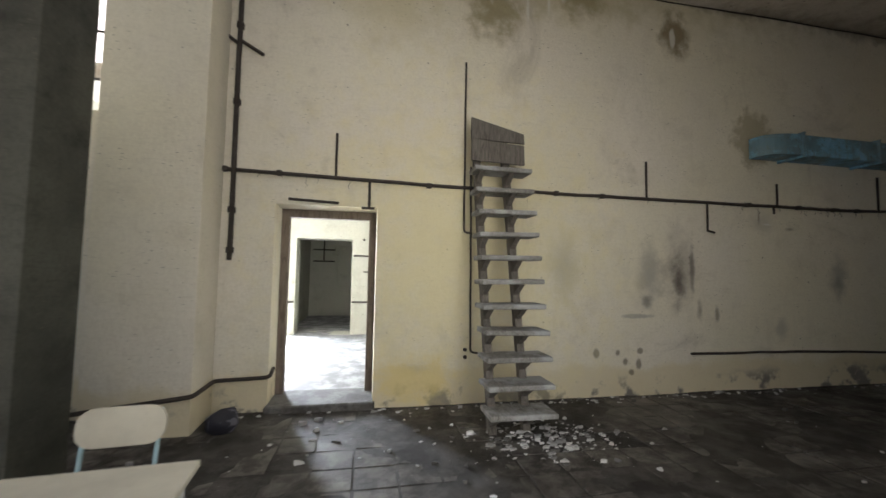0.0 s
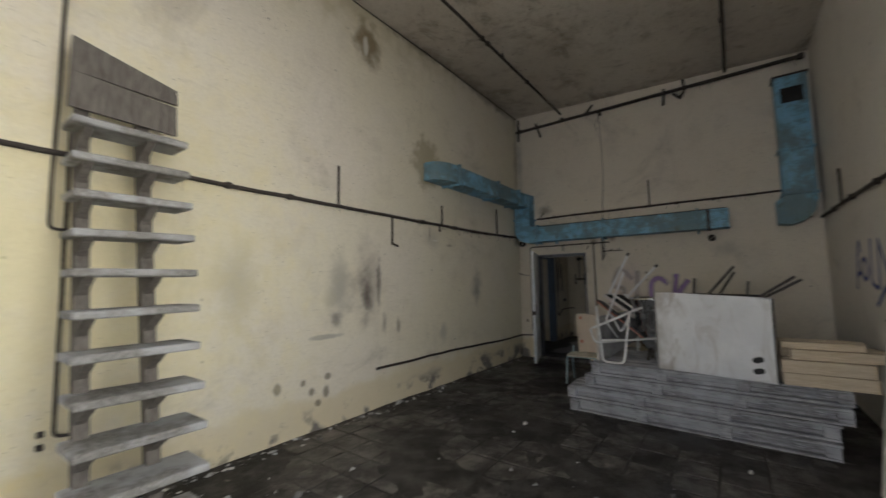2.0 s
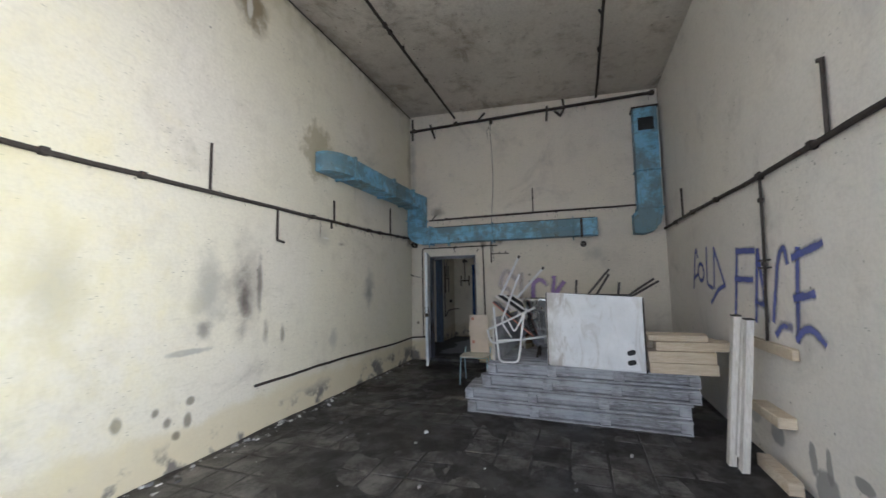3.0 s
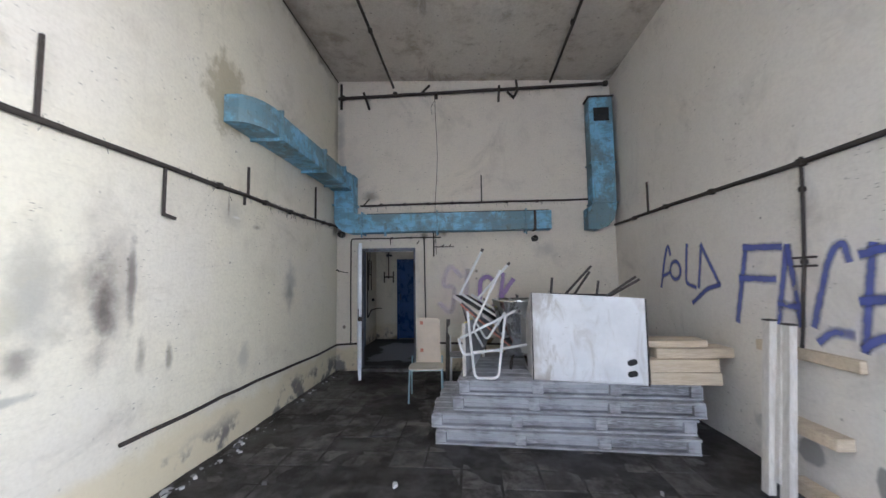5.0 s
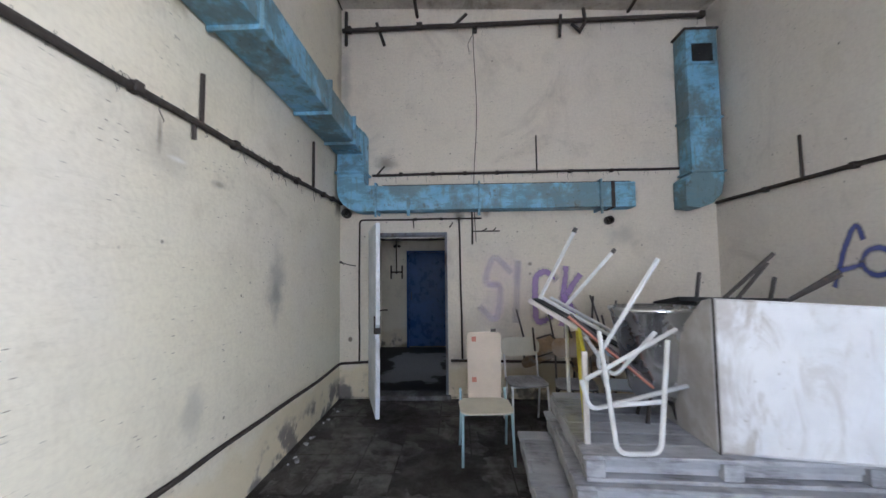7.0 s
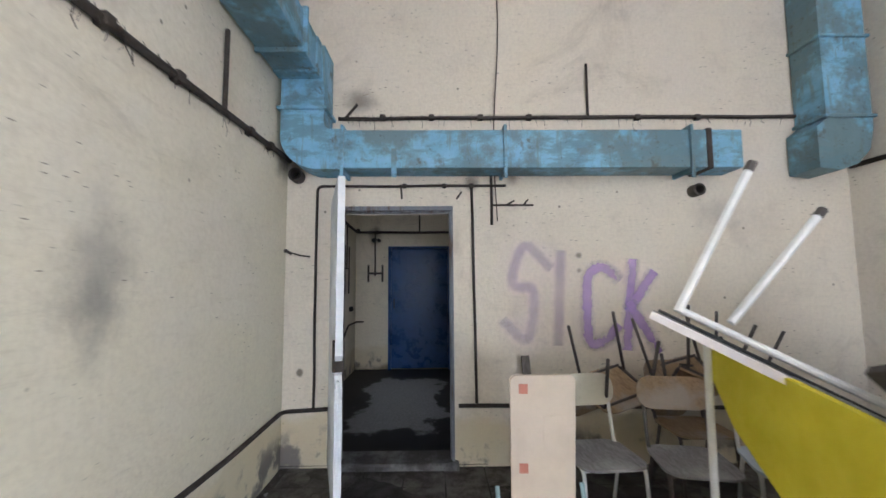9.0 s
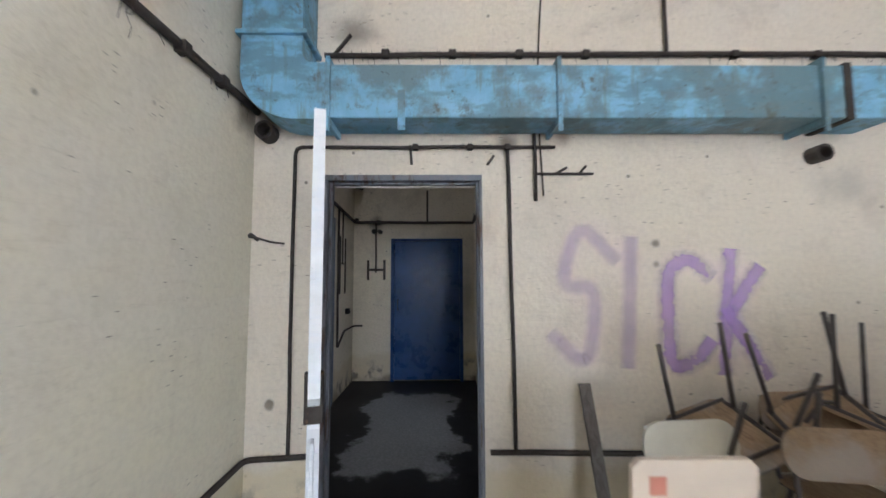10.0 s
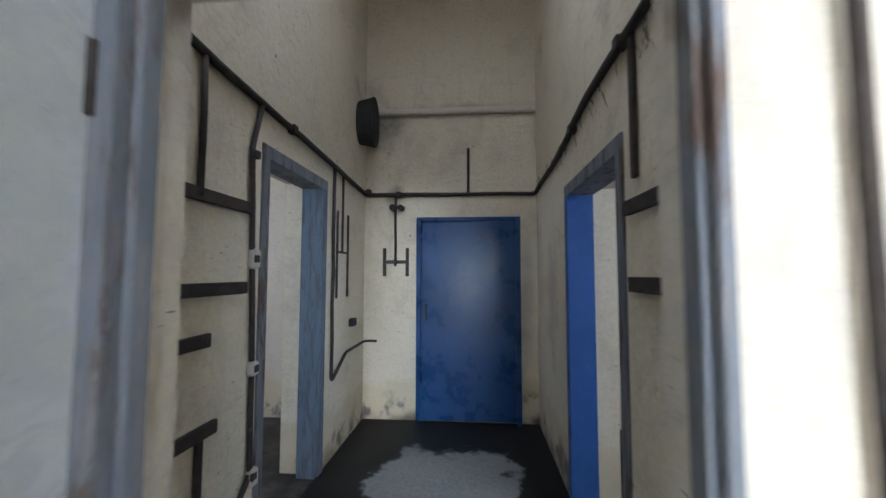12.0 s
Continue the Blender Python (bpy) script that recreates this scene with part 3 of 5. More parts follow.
def wall(name, along, lo, hi, near, far, top, openings, material, label, base=-0.2):
    """A wall along x or y from lo to hi, between near and far in the other axis, with openings (from, to, sill, head) cut through."""
    bm = bmesh.new()
    cuts = sorted({lo, hi, *[c for o in openings for c in o[:2]]})

    def slab(a, b, z0, z1):
        if z1 - z0 < 1e-4:
            return
        if along == "x":
            box(bm, (a, near, z0), (b, far, z1))
        else:
            box(bm, (near, a, z0), (far, b, z1))
    for a, b in zip(cuts, cuts[1:]):
        inside = [o for o in openings if o[0] <= a and o[1] >= b]
        if not inside:
            slab(a, b, base, top)
        else:
            o = inside[0]
            slab(a, b, base, o[2])
            slab(a, b, o[3], top)
    bmesh.ops.remove_doubles(bm, verts=bm.verts, dist=1e-4)
    twins = {}
    for f in bm.faces:
        key = tuple(round(c, 3) for c in f.calc_center_median())
        twins.setdefault(key, []).append(f)
    dead = [f for fs in twins.values() if len(fs) > 1 for f in fs]
    bmesh.ops.delete(bm, geom=dead, context="FACES")
    return tagged(part(name, bm, material), label, "wall", kind="structure")


# ---- the hall ----
X0, X1, Y0, Y1, TOP = -5.8, 8.0, 0.15, 4.77, 5.03
T = 0.5
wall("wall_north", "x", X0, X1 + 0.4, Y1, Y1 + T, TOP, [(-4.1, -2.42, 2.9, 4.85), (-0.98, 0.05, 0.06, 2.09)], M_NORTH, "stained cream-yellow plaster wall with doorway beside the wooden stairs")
wall("wall_east", "y", Y0 - 0.4, Y1, X1, X1 + 0.2, TOP, [(3.43, 4.375, 0.0, 2.028)], M_EAST, "cream plaster end wall with doorway and sprayed lettering")
# The opening in this wall is added, out of view, for the fill lamp.
wall("wall_south", "x", X0, X1, Y0 - 0.4, Y0, TOP, [(0.1, 2.0, 0.9, 3.0)], M_SOUTH, "pale plaster wall with blue sprayed lettering")
# Unseen end of the hall; its opening is made up for the fill lamp.
wall("wall_west", "y", Y0 - 0.4, Y1 + T, X0 - 0.4, X0, TOP, [(0.4, 3.6, 0.0, 3.3)], M_SOUTH, "unseen pale plaster wall with an opening added to let light in")
tagged(part("wall_pilaster", boxes(((-2.31, 4.28, -0.2), (-1.48, Y1 - 0.003, TOP))), M_NORTH), "cream plaster pilaster on the long wall", "wall", kind="structure")
tagged(part("wall_pier", boxes(((-3.7, 3.3, -0.2), (-2.06, 3.8, TOP))), M_PIER), "dark grey concrete pier", "wall", kind="structure")
LAMP_HOLE = (-2.0, 0.8, 1.2, 3.8)      # unseen hole added to the ceiling for the fill lamp


def ceiling_z(y):
    """The underside of the hall's ceiling, which falls towards the pale wall."""
    return 4.78 + 0.041 * (y - Y0)


bm = boxes(((X0 - 0.4, Y0 - 0.4, TOP), (LAMP_HOLE[0], Y1 + T, TOP + 0.2)), ((LAMP_HOLE[1], Y0 - 0.4, TOP), (X1 + 0.2, Y1 + T, TOP + 0.2)), ((LAMP_HOLE[0], Y0 - 0.4, TOP), (LAMP_HOLE[1], LAMP_HOLE[2], TOP + 0.2)), ((LAMP_HOLE[0], LAMP_HOLE[3], TOP), (LAMP_HOLE[1], Y1 + T, TOP + 0.2)))
for v in bm.verts:
    if v.co.z < TOP + 0.1:
        v.co.z = ceiling_z(v.co.y)
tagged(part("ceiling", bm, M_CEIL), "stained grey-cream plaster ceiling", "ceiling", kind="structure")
# Unseen opaque pane, added to keep the sun out of the hole.
tagged(part("sun_block_pane", boxes(((LAMP_HOLE[0] - 0.1, LAMP_HOLE[2] - 0.1, TOP + 0.202), (LAMP_HOLE[1] + 0.1, LAMP_HOLE[3] + 0.1, TOP + 0.22))), M_WHITEWASH), "opaque pane added over the ceiling lamp hole to block the sun", "window", kind="structure")


def uneven(name, x0, x1, y0, y1, z, step, amount, material, label, scale=1.3):
    bm = bmesh.new()
    nx, ny = max(1, round((x1 - x0) / step)), max(1, round((y1 - y0) / step))
    grid = []
    for i in range(nx + 1):
        row = []
        for j in range(ny + 1):
            x, y = x0 + (x1 - x0) * i / nx, y0 + (y1 - y0) * j / ny
            h = noise.fractal(Vector((x, y, 0)) * scale, 0.9, 2.1, 5) * amount
            row.append(bm.verts.new((x, y, z + h)))
        grid.append(row)
    for i in range(nx):
        for j in range(ny):
            bm.faces.new((grid[i][j], grid[i + 1][j], grid[i + 1][j + 1], grid[i][j + 1]))
    return tagged(part(name, bm, material, smooth=True), label, "floor", kind="structure")


uneven("floor", X0 - 0.4, X1 + 0.02, Y0 - 0.02, Y1 + 0.02, 0.0, 0.05, 0.016, M_FLOOR, "dark dirty concrete floor strewn with dust and crumbs")
tagged(part("ground", boxes(((-60, -60, -0.35), (60, 60, -0.22))), M_FLOOR_PALE), "dusty ground outside the building", "ground", kind="structure")

# ---- the bright room to the north ----
NX0, NX1, NY0, NY1 = -3.3, 2.2, Y1 + T, 9.3
uneven("floor_north_room", NX0, NX1, NY0 - 0.45, 13.0, 0.06, 0.12, 0.008, M_FLOOR_PALE, "pale dusty concrete floor in bright daylight")
# Side opening made up to brighten the room, never in view.
wall("wall_north_room_west", "y", NY0, NY1 + 0.55, NX0 - 0.35, NX0, 3.4, [(6.3, 8.9, 0.75, 2.7)], M_WHITEWASH, "whitewashed wall with an unseen opening added for light")
wall("wall_north_room_east", "y", NY0, 13.0, NX1, NX1 + 0.3, 3.4, [], M_WHITEWASH, "whitewashed side wall")
wall("wall_north_room_far", "x", NX0, NX1, NY1, NY1 + 0.55, 3.4, [(-3.1, -1.9, 0.06, 2.1), (-1.5, -0.35, 0.06, 2.1)], M_WHITEWASH, "whitewashed wall with a doorway to a dim room")
wall("wall_dim_room", "x", -1.88, NX1, 13.0, 13.3, 3.4, [], M_WHITEWASH, "whitewashed wall of the dim room")
wall("wall_dim_room_side", "y", NY1 + 0.55, 13.0, -1.88, -1.7, 3.4, [], M_WHITEWASH, "whitewashed side wall of the dim room")
tagged(part("ceiling_north_room", boxes(((NX0 - 0.35, NY0, 3.4), (NX1 + 0.3, NY1 + 0.55, 3.6)), ((-1.88, NY1 + 0.55, 3.4), (NX1 + 0.3, 13.3, 3.6))), M_CEIL), "plaster ceiling of the bright room", "ceiling", kind="structure")

# ---- the corridor behind the end wall ----
CX0, CX1, CY0, CY1 = X1 + 0.2, 11.34, 3.18, 4.9
uneven("floor_corridor", X1 - 0.01, CX1, CY0, CY1, 0.02, 0.08, 0.006, M_FLOOR_CORR, "grey concrete corridor floor, black along its edges and in patches")
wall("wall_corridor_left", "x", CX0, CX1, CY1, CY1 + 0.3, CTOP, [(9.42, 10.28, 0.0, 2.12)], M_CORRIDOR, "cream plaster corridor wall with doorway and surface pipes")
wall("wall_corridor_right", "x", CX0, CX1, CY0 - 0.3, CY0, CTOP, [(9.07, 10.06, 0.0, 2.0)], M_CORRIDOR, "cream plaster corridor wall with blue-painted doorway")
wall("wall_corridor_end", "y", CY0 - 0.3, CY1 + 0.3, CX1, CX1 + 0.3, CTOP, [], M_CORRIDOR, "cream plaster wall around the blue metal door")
# Unseen opaque cover, added above the corridor fill lamp.
tagged(part("sun_block_pane_corridor", boxes(((8.4, 3.4, CTOP + 0.202), (9.5, 4.7, CTOP + 0.22))), M_WHITEWASH), "opaque pane added over the corridor lamp hole to block the sun", "window", kind="structure")
# The gap in this ceiling is made up for the fill lamp.
tagged(part("ceiling_corridor", boxes(((CX0, CY0 - 0.3, CTOP), (8.48, CY1 + 0.3, CTOP + 0.2)), ((9.42, CY0 - 0.3, CTOP), (CX1 + 0.3, CY1 + 0.3, CTOP + 0.2)), ((8.48, CY0 - 0.3, CTOP), (9.42, 3.5, CTOP + 0.2)), ((8.48, 4.58, CTOP), (9.42, CY1 + 0.3, CTOP + 0.2))), M_CEIL), "plaster corridor ceiling", "ceiling", kind="structure")
for side, y0, y1 in (("left", CY1 + 0.3, CY1 + 2.6), ("right", CY0 - 2.6, CY0 - 0.3)):
    uneven("floor_side_room_" + side, CX0, CX1 + 0.3, y0 - 0.3, y1 + 0.3, 0.0, 0.25, 0.006, M_FLOOR, "dark concrete floor of a side room")
    tagged(part("ceiling_side_room_" + side, boxes(((CX0, y0, 3.0), (CX1 + 0.3, y1, 3.2))), M_CEIL), "dim plaster ceiling of a side room", "ceiling", kind="structure")
    far = y1 if side == "left" else y0 - 0.25
    wall("wall_side_room_%s_far" % side, "x", CX0, CX1 + 0.3, far, far + 0.25, 3.2, [], M_EAST, "dim cream plaster wall of a side room")
    wall("wall_side_room_%s_near" % side, "y", y0, y1, CX0 + 0.002, CX0 + 0.25, 3.0, [], M_EAST, "dim cream plaster wall of a side room")
    wall("wall_side_room_%s_end" % side, "y", y0, y1, CX1, CX1 + 0.3, 3.0, [], M_EAST, "dim cream plaster wall of a side room")


# ---- pipes, conduits and ducts of the hall ----
def wavy(pts, step=0.3, amount=0.004):
    """Adds points to a polyline and bends it slightly, as old pipes are."""
    out = [pts[0]]
    for a, b in zip(pts, pts[1:]):
        n = int((b - a).length / step)
        for i in range(1, n + 1):
            p = a.lerp(b, i / (n + 1))
            out.append(p + Vector((random.uniform(-1, 1), random.uniform(-1, 1), random.uniform(-1, 1))) * amount)
        out.append(b)
    return out


def pipe_run(label, runs, r=0.016, stubs=(), clips=(), material=None, category="pipe"):
    """A surface pipe: each run is a polyline; stubs are short bars welded to it; clips are small collars."""
    mat = material or M_PIPE
    top = thing("wall_pipe", label, category)
    for pts in runs:
        part("pipe", rod(wavy(bent(pts, 0.05)), r), mat, top, smooth=True)
    for pts in stubs:
        part("bar", rod(pts, r * 0.7, 6), mat, top)
    for x, y, z in clips:
        k = r + 0.006
        part("clip", boxes(((x - k, y - k, z - k), (x + k, y + k, z + k)), bevel=0.004), mat, top)
    return top


NY = Y1 - 0.022
pipe_run("long rusted pipe with upright bars on the yellow wall", [[(-1.5, NY, 2.41), (0.6, NY, 2.365), (3.0, NY, 2.357), (6.4, NY, 2.36), (X1 - 0.02, NY, 2.40)]], 0.02,
         [[(x, NY, 2.37), (x, NY, z)] for x, z in ((-0.39, 2.86), (-0.04, 2.08), (3.3, 2.82), (5.26, 2.66), (7.0, 2.86))]
         + [[(4.17, NY, 2.36), (4.17, NY, 2.0), (4.22, NY - 0.06, 1.97)], [(5.2, NY, 2.36), (5.2, NY, 2.26)], [(-0.12, NY, 2.08), (0.02, NY, 2.08)], [(-0.85, NY, 2.14), (-0.35, NY, 2.12)]],
         [(x, NY, 2.36) for x in (0.6, 2.1, 2.7, 4.8, 5.6, 6.2)] + [(6.6, NY, 2.365), (7.3, NY, 2.38), (7.6, NY, 2.39), (-0.95, NY, 2.4), (-1.46, NY, 2.41)])
pipe_run("upright rusted pipe beside the pilaster", [[(-1.38, NY - 0.01, 1.5), (-1.38, NY - 0.01, 4.95)]], 0.025,
         [[(-1.38, NY, 3.75), (-1.15, NY, 3.62)], [(-1.38, NY, 3.7), (-1.56, NY - 0.02, 3.82)]], [(-1.38, NY, z) for z in (1.6, 2.0, 3.1, 3.9, 4.6)])
pipe_run("low dark conduit on the yellow wall running to the corner", [[(3.9, NY + 0.005, 0.472), (5.5, NY + 0.005, 0.468), (7.2, NY + 0.005, 0.42), (X1 - 0.025, NY + 0.005, 0.43), (X1 - 0.025, 4.37, 0.45)]], 0.016)
pipe_run("low dark conduit bending round the pilaster", [[(-0.96, Y1 + 0.14, 0.40), (-0.96, NY + 0.002, 0.35), (-1.46, NY + 0.002, 0.33), (-1.46, 4.26, 0.33), (-2.38, 4.26, 0.22)]], 0.02)
pipe_run("thin upright pipes behind the wooden stairs", [[(1.0, NY, 3.8), (1.0, NY, 1.86), (1.09, NY, 1.86)], [(1.07, NY, 2.6), (1.09, NY, 0.55), (1.17, NY, 0.54)]], 0.011, [], [(1.03, NY, 0.58), (1.03, NY, 0.5)])

EX = X1 - 0.022
pipe_run("dark conduit above the blue duct", [[(EX, 4.36, 2.75), (EX, 0.42, 2.77)]], 0.016, [[(EX, 2.31, 2.76), (EX, 2.31, 3.22)], [(EX, 4.3, 2.76), (EX - 0.03, 4.2, 2.86)]], [(EX, y, 2.76) for y in (4.0, 3.6, 3.2, 2.8, 1.9, 1.4)])
pipe_run("thin conduit framing the doorway", [[(EX, 4.52, 0.45), (EX, 4.52, 2.19), (EX, 3.0, 2.19)], [(EX, 3.28, 2.19), (EX, 3.26, 0.48)], [(EX, 3.12, 2.27), (EX, 3.12, 1.87)]], 0.011,
         [[(EX, 3.12, 2.03), (EX, 2.78, 2.03)], [(EX, 3.0, 2.03), (EX - 0.03, 2.94, 2.06)], [(EX, 2.86, 2.03), (EX - 0.03, 2.83, 2.07)], [(EX, 3.85, 2.2), (EX - 0.02, 3.84, 2.08)], [(EX, 3.36, 2.14), (EX - 0.02, 3.4, 2.08)]],
         [(EX, 3.28, 2.19), (EX, 3.82, 2.19), (EX, 3.5, 2.19)])
pipe_run("short low conduit beside the doorway", [[(EX, 3.40, 0.46), (EX, 1.0, 0.42)]], 0.016)
pipe_run("heavy pipe under the ceiling on the end wall", [[(X1 - 0.06, 4.74, 4.63), (X1 - 0.06, 0.2, 4.69)]], 0.03,
         [[(X1 - 0.06, 4.3, 4.72), (X1 - 0.06, 4.2, 4.42)], [(X1 - 0.1, 1.98, 4.72), (X1 - 0.1, 2.0, 4.44)], [(X1 - 0.1, 1.85, 4.6), (X1 - 0.1, 1.75, 4.5), (X1 - 0.1, 1.68, 4.62), (X1 - 0.1, 1.7, 4.8)], [(X1 - 0.03, 4.7, 4.9), (X1 - 0.03, 4.7, 4.45)], [(X1 - 0.03, 3.3, 4.68), (X1 - 0.1, 3.15, 4.78)]],
         [(X1 - 0.06, 0.24, 4.69), (X1 - 0.06, 4.66, 4.64), (X1 - 0.06, 3.75, 4.66)])
for y, ye, z, ze in ((3.83, 3.78, 4.885, 4.79), (1.19, 1.13, 4.80, 4.765)):
    zz = lambda x: z + (ze - z) * (x + 2.0) / 10.0
    pipe_run("rusty pipe hung along the plaster ceiling", [[(-2.0, y, z), (X1 - 0.05, ye, ze)]], 0.02,
             [[(x, y - 0.02, zz(x)), (x, y, ceiling_z(y) + 0.01)] for x in (1.0, 3.2, 5.6)], [(x, y - 0.005 * (x + 2.0), zz(x)) for x in (3.3, 4.95, 5.1, 6.4)])
SY = Y0 + 0.022
pipe_run("rusted pipe on the pale wall with upright bars", [[(X1 - 0.04, SY, 2.335), (6.2, SY, 2.33), (4.4, SY, 2.29), (2.0, SY, 2.30)], [(EX, 0.36, 2.76), (EX, 0.3, 2.34)]], 0.02,
         [[(6.77, SY, 2.33), (6.77, SY, 2.74)], [(3.44, SY, 2.30), (3.42, SY, 2.75), (3.43, SY + 0.025, 2.75)]], [(x, SY, 2.33) for x in (6.3, 7.2)] + [(3.6, SY, 2.295), (4.36, SY, 2.29), (5.4, SY, 2.31)])
pipe_run("thin upright pipe crossing the blue lettering", [[(4.36, SY, 2.33), (4.40, SY, 1.6), (4.48, SY, 0.95)]], 0.012, [[(4.30, SY, 1.62), (4.50, SY, 1.62)], [(4.30, SY, 1.56), (4.50, SY, 1.56)]], [(4.37, SY, 2.1), (4.4, SY, 1.59)])

cord = thing("hanging_cable", "thin dark cable hanging on the end wall", "cable")
part("cable", rod([(EX, 3.05 + 0.02 * math.sin(z * 3.1) + 0.03 * (4.6 - z) / 2.7, z) for z in np.linspace(4.6, 1.9, 14)], 0.005, 5), M_PIPE, cord)
part("cable", rod([(EX, 3.06, 4.58), (EX - 0.02, 3.14, 4.42), (EX - 0.02, 3.12, 4.28)], 0.004, 5), M_PIPE, cord)
part("hook", boxes(((EX - 0.02, 3.02, 4.57), (EX + 0.02, 3.08, 4.63)), bevel=0.005), M_PIPE, cord)


def stub_pipe(y, z, r, label):
    top = thing("pipe_stub", label, "pipe")
    bm = bmesh.new()
    n = 18
    rings = []
    for x, k in ((X1 + 0.01, r), (X1 - 0.09, r), (X1 - 0.09, r * 0.7), (X1 + 0.0, r * 0.7)):
        rings.append([bm.verts.new((x, y + k * math.cos(2 * math.pi * i / n), z + k * math.sin(2 * math.pi * i / n))) for i in range(n)])
    for a, b in zip(rings, rings[1:]):
        for i in range(n):
            bm.faces.new((a[i], a[(i + 1) % n], b[(i + 1) % n], b[i]))
    bm.faces.new(rings[-1])
    part("sleeve", bm, M_PIPE, top, smooth=False)


stub_pipe(4.68, 2.27, 0.055, "black pipe end in the corner under the duct")
stub_pipe(1.46, 2.14, 0.05, "black pipe end below the blue duct")

root = thing("dry_root", "thin dry root hanging out of the wall corner", "root")
part("strand", rod([(7.97, 4.77, 1.66), (7.95, 4.72, 1.655), (7.96, 4.64, 1.63), (7.95, 4.56, 1.62)], 0.006, 5), M_PIPE, root)
part("strand", rod([(7.97, 4.77, 1.67), (7.93, 4.74, 1.67), (7.94, 4.70, 1.64)], 0.01, 5), M_PIPE, root)

# blue ducts
duct = thing("ventilation_duct", "weathered blue sheet-metal duct with flanges", "duct")
part("long_run", boxes(((5.3, 4.44, 2.97), (7.62, 4.755, 3.23)), bevel=0.006), M_DUCT, duct)
bm = bmesh.new()
plan = [(5.299, 4.755), (4.84, 4.755)] + [(5.20 - 0.36 * math.cos(a), 4.66 - 0.22 * math.sin(a)) for a in np.linspace(0.0, math.pi / 2, 9)] + [(5.299, 4.44)]
lo, hi = [bm.verts.new((x, y, 2.97)) for x, y in plan], [bm.verts.new((x, y, 3.23)) for x, y in plan]
bm.faces.new(lo[::-1]), bm.faces.new(hi)
for i in range(len(plan)):
    bm.faces.new((lo[i], lo[(i + 1) % len(plan)], hi[(i + 1) % len(plan)], hi[i]))
bmesh.ops.recalc_face_normals(bm, faces=bm.faces)
part("inlet_hood", bm, M_DUCT, duct)
for x in (5.3, 6.53, 7.35):
    part("flange", boxes(((x - 0.012, 4.41, 2.94), (x + 0.012, 4.76, 3.26)), bevel=0.003), M_DUCT, duct)
out = [(4.735, 3.23), (4.735, 2.52)] + [(4.44 + 0.295 * math.cos(a), 2.52 + 0.26 * math.sin(a)) for a in np.linspace(-0.15, -math.pi / 2, 8)] + [(4.28, 2.26), (4.28, 2.57)] + [(4.36 + 0.05 * math.cos(a), 2.63 - 0.06 * math.sin(-a)) for a in np.linspace(-math.pi / 2, 0, 4)] + [(4.41, 3.23)]
bm = bmesh.new()
fa = [bm.verts.new((7.735, y, z)) for y, z in out]
fb = [bm.verts.new((7.985, y, z)) for y, z in out]
bm.faces.new(fa), bm.faces.new(fb[::-1])
for i in range(len(out)):
    bm.faces.new((fa[i], fb[i], fb[(i + 1) % len(out)], fa[(i + 1) % len(out)]))
bmesh.ops.recalc_face_normals(bm, faces=bm.faces)
part("elbow", bm, M_DUCT, duct)
part("flange", boxes(((7.715, 4.38, 2.72), (7.988, 4.76, 2.745)), bevel=0.003), M_DUCT, duct)
part("corner_box", boxes(((7.62, 4.43, 2.96), (7.734, 4.756, 3.235)), bevel=0.005), M_DUCT, duct)
part("cross_run", boxes(((7.745, 1.22, 2.27), (7.985, 4.278, 2.565)), bevel=0.006), M_DUCT, duct)
for y in (4.27, 3.04, 1.62):
    part("flange", boxes(((7.722, y - 0.012, 2.235), (7.988, y + 0.012, 2.60)), bevel=0.003), M_DUCT, duct)
    part("bracket", boxes(((7.722, y - 0.012, 2.19), (7.74, y + 0.012, 2.234)), bevel=0.002), M_DUCT, duct)
part("strap", boxes(((7.735, 1.46, 2.26), (7.988, 1.50, 2.575)), bevel=0.002), M_PIPE, duct, "black iron strap")
part("strap", boxes(((7.738, 3.86, 2.2), (7.744, 3.9, 2.42)), bevel=0.001), M_DUCT_DIRTY, duct, "thin worn blue hanger strap")
part("top_rail", boxes(((7.80, 1.25, 2.567), (7.82, 4.2, 2.585))), M_PIPE, duct)

vduct = thing("vertical_duct", "weathered blue upright sheet-metal duct in the corner", "duct")
out = [(0.58, 4.36), (0.58, 2.64), (0.66, 2.58), (0.66, 2.26), (0.5, 2.24), (0.36, 2.29), (0.26, 2.40), (0.22, 2.58), (0.22, 4.36)]
bm = bmesh.new()
fa = [bm.verts.new((7.72, y, z)) for y, z in out]
fb = [bm.verts.new((7.985, y, z)) for y, z in out]
bm.faces.new(fa), bm.faces.new(fb[::-1])
for i in range(len(out)):
    bm.faces.new((fa[i], fb[i], fb[(i + 1) % len(out)], fa[(i + 1) % len(out)]))
bmesh.ops.recalc_face_normals(bm, faces=bm.faces)
part("shaft", bm, M_DUCT_DIRTY, vduct)
# Black plate in place of a real hole; its shade is the colour.
part("vent_shade_plate", boxes(((7.708, 0.28, 3.95), (7.719, 0.52, 4.2)), bevel=0.003), M_BLACK, vduct, "black square plate painted as the shade in a vent opening")
for z in (3.95, 4.2):
    part("vent_trim", boxes(((7.70, 0.26, z - 0.015), (7.718, 0.54, z + 0.015)), bevel=0.002), M_DUCT_DIRTY, vduct)
for z in (2.66, 3.3):
    part("flange", boxes(((7.70, 0.2, z - 0.012), (7.988, 0.605, z + 0.012)), bevel=0.003), M_DUCT_DIRTY, vduct)
part("cap", boxes(((7.70, 0.2, 4.361), (7.988, 0.605, 4.385)), bevel=0.003), M_PIPE, vduct, "rusty top flange")


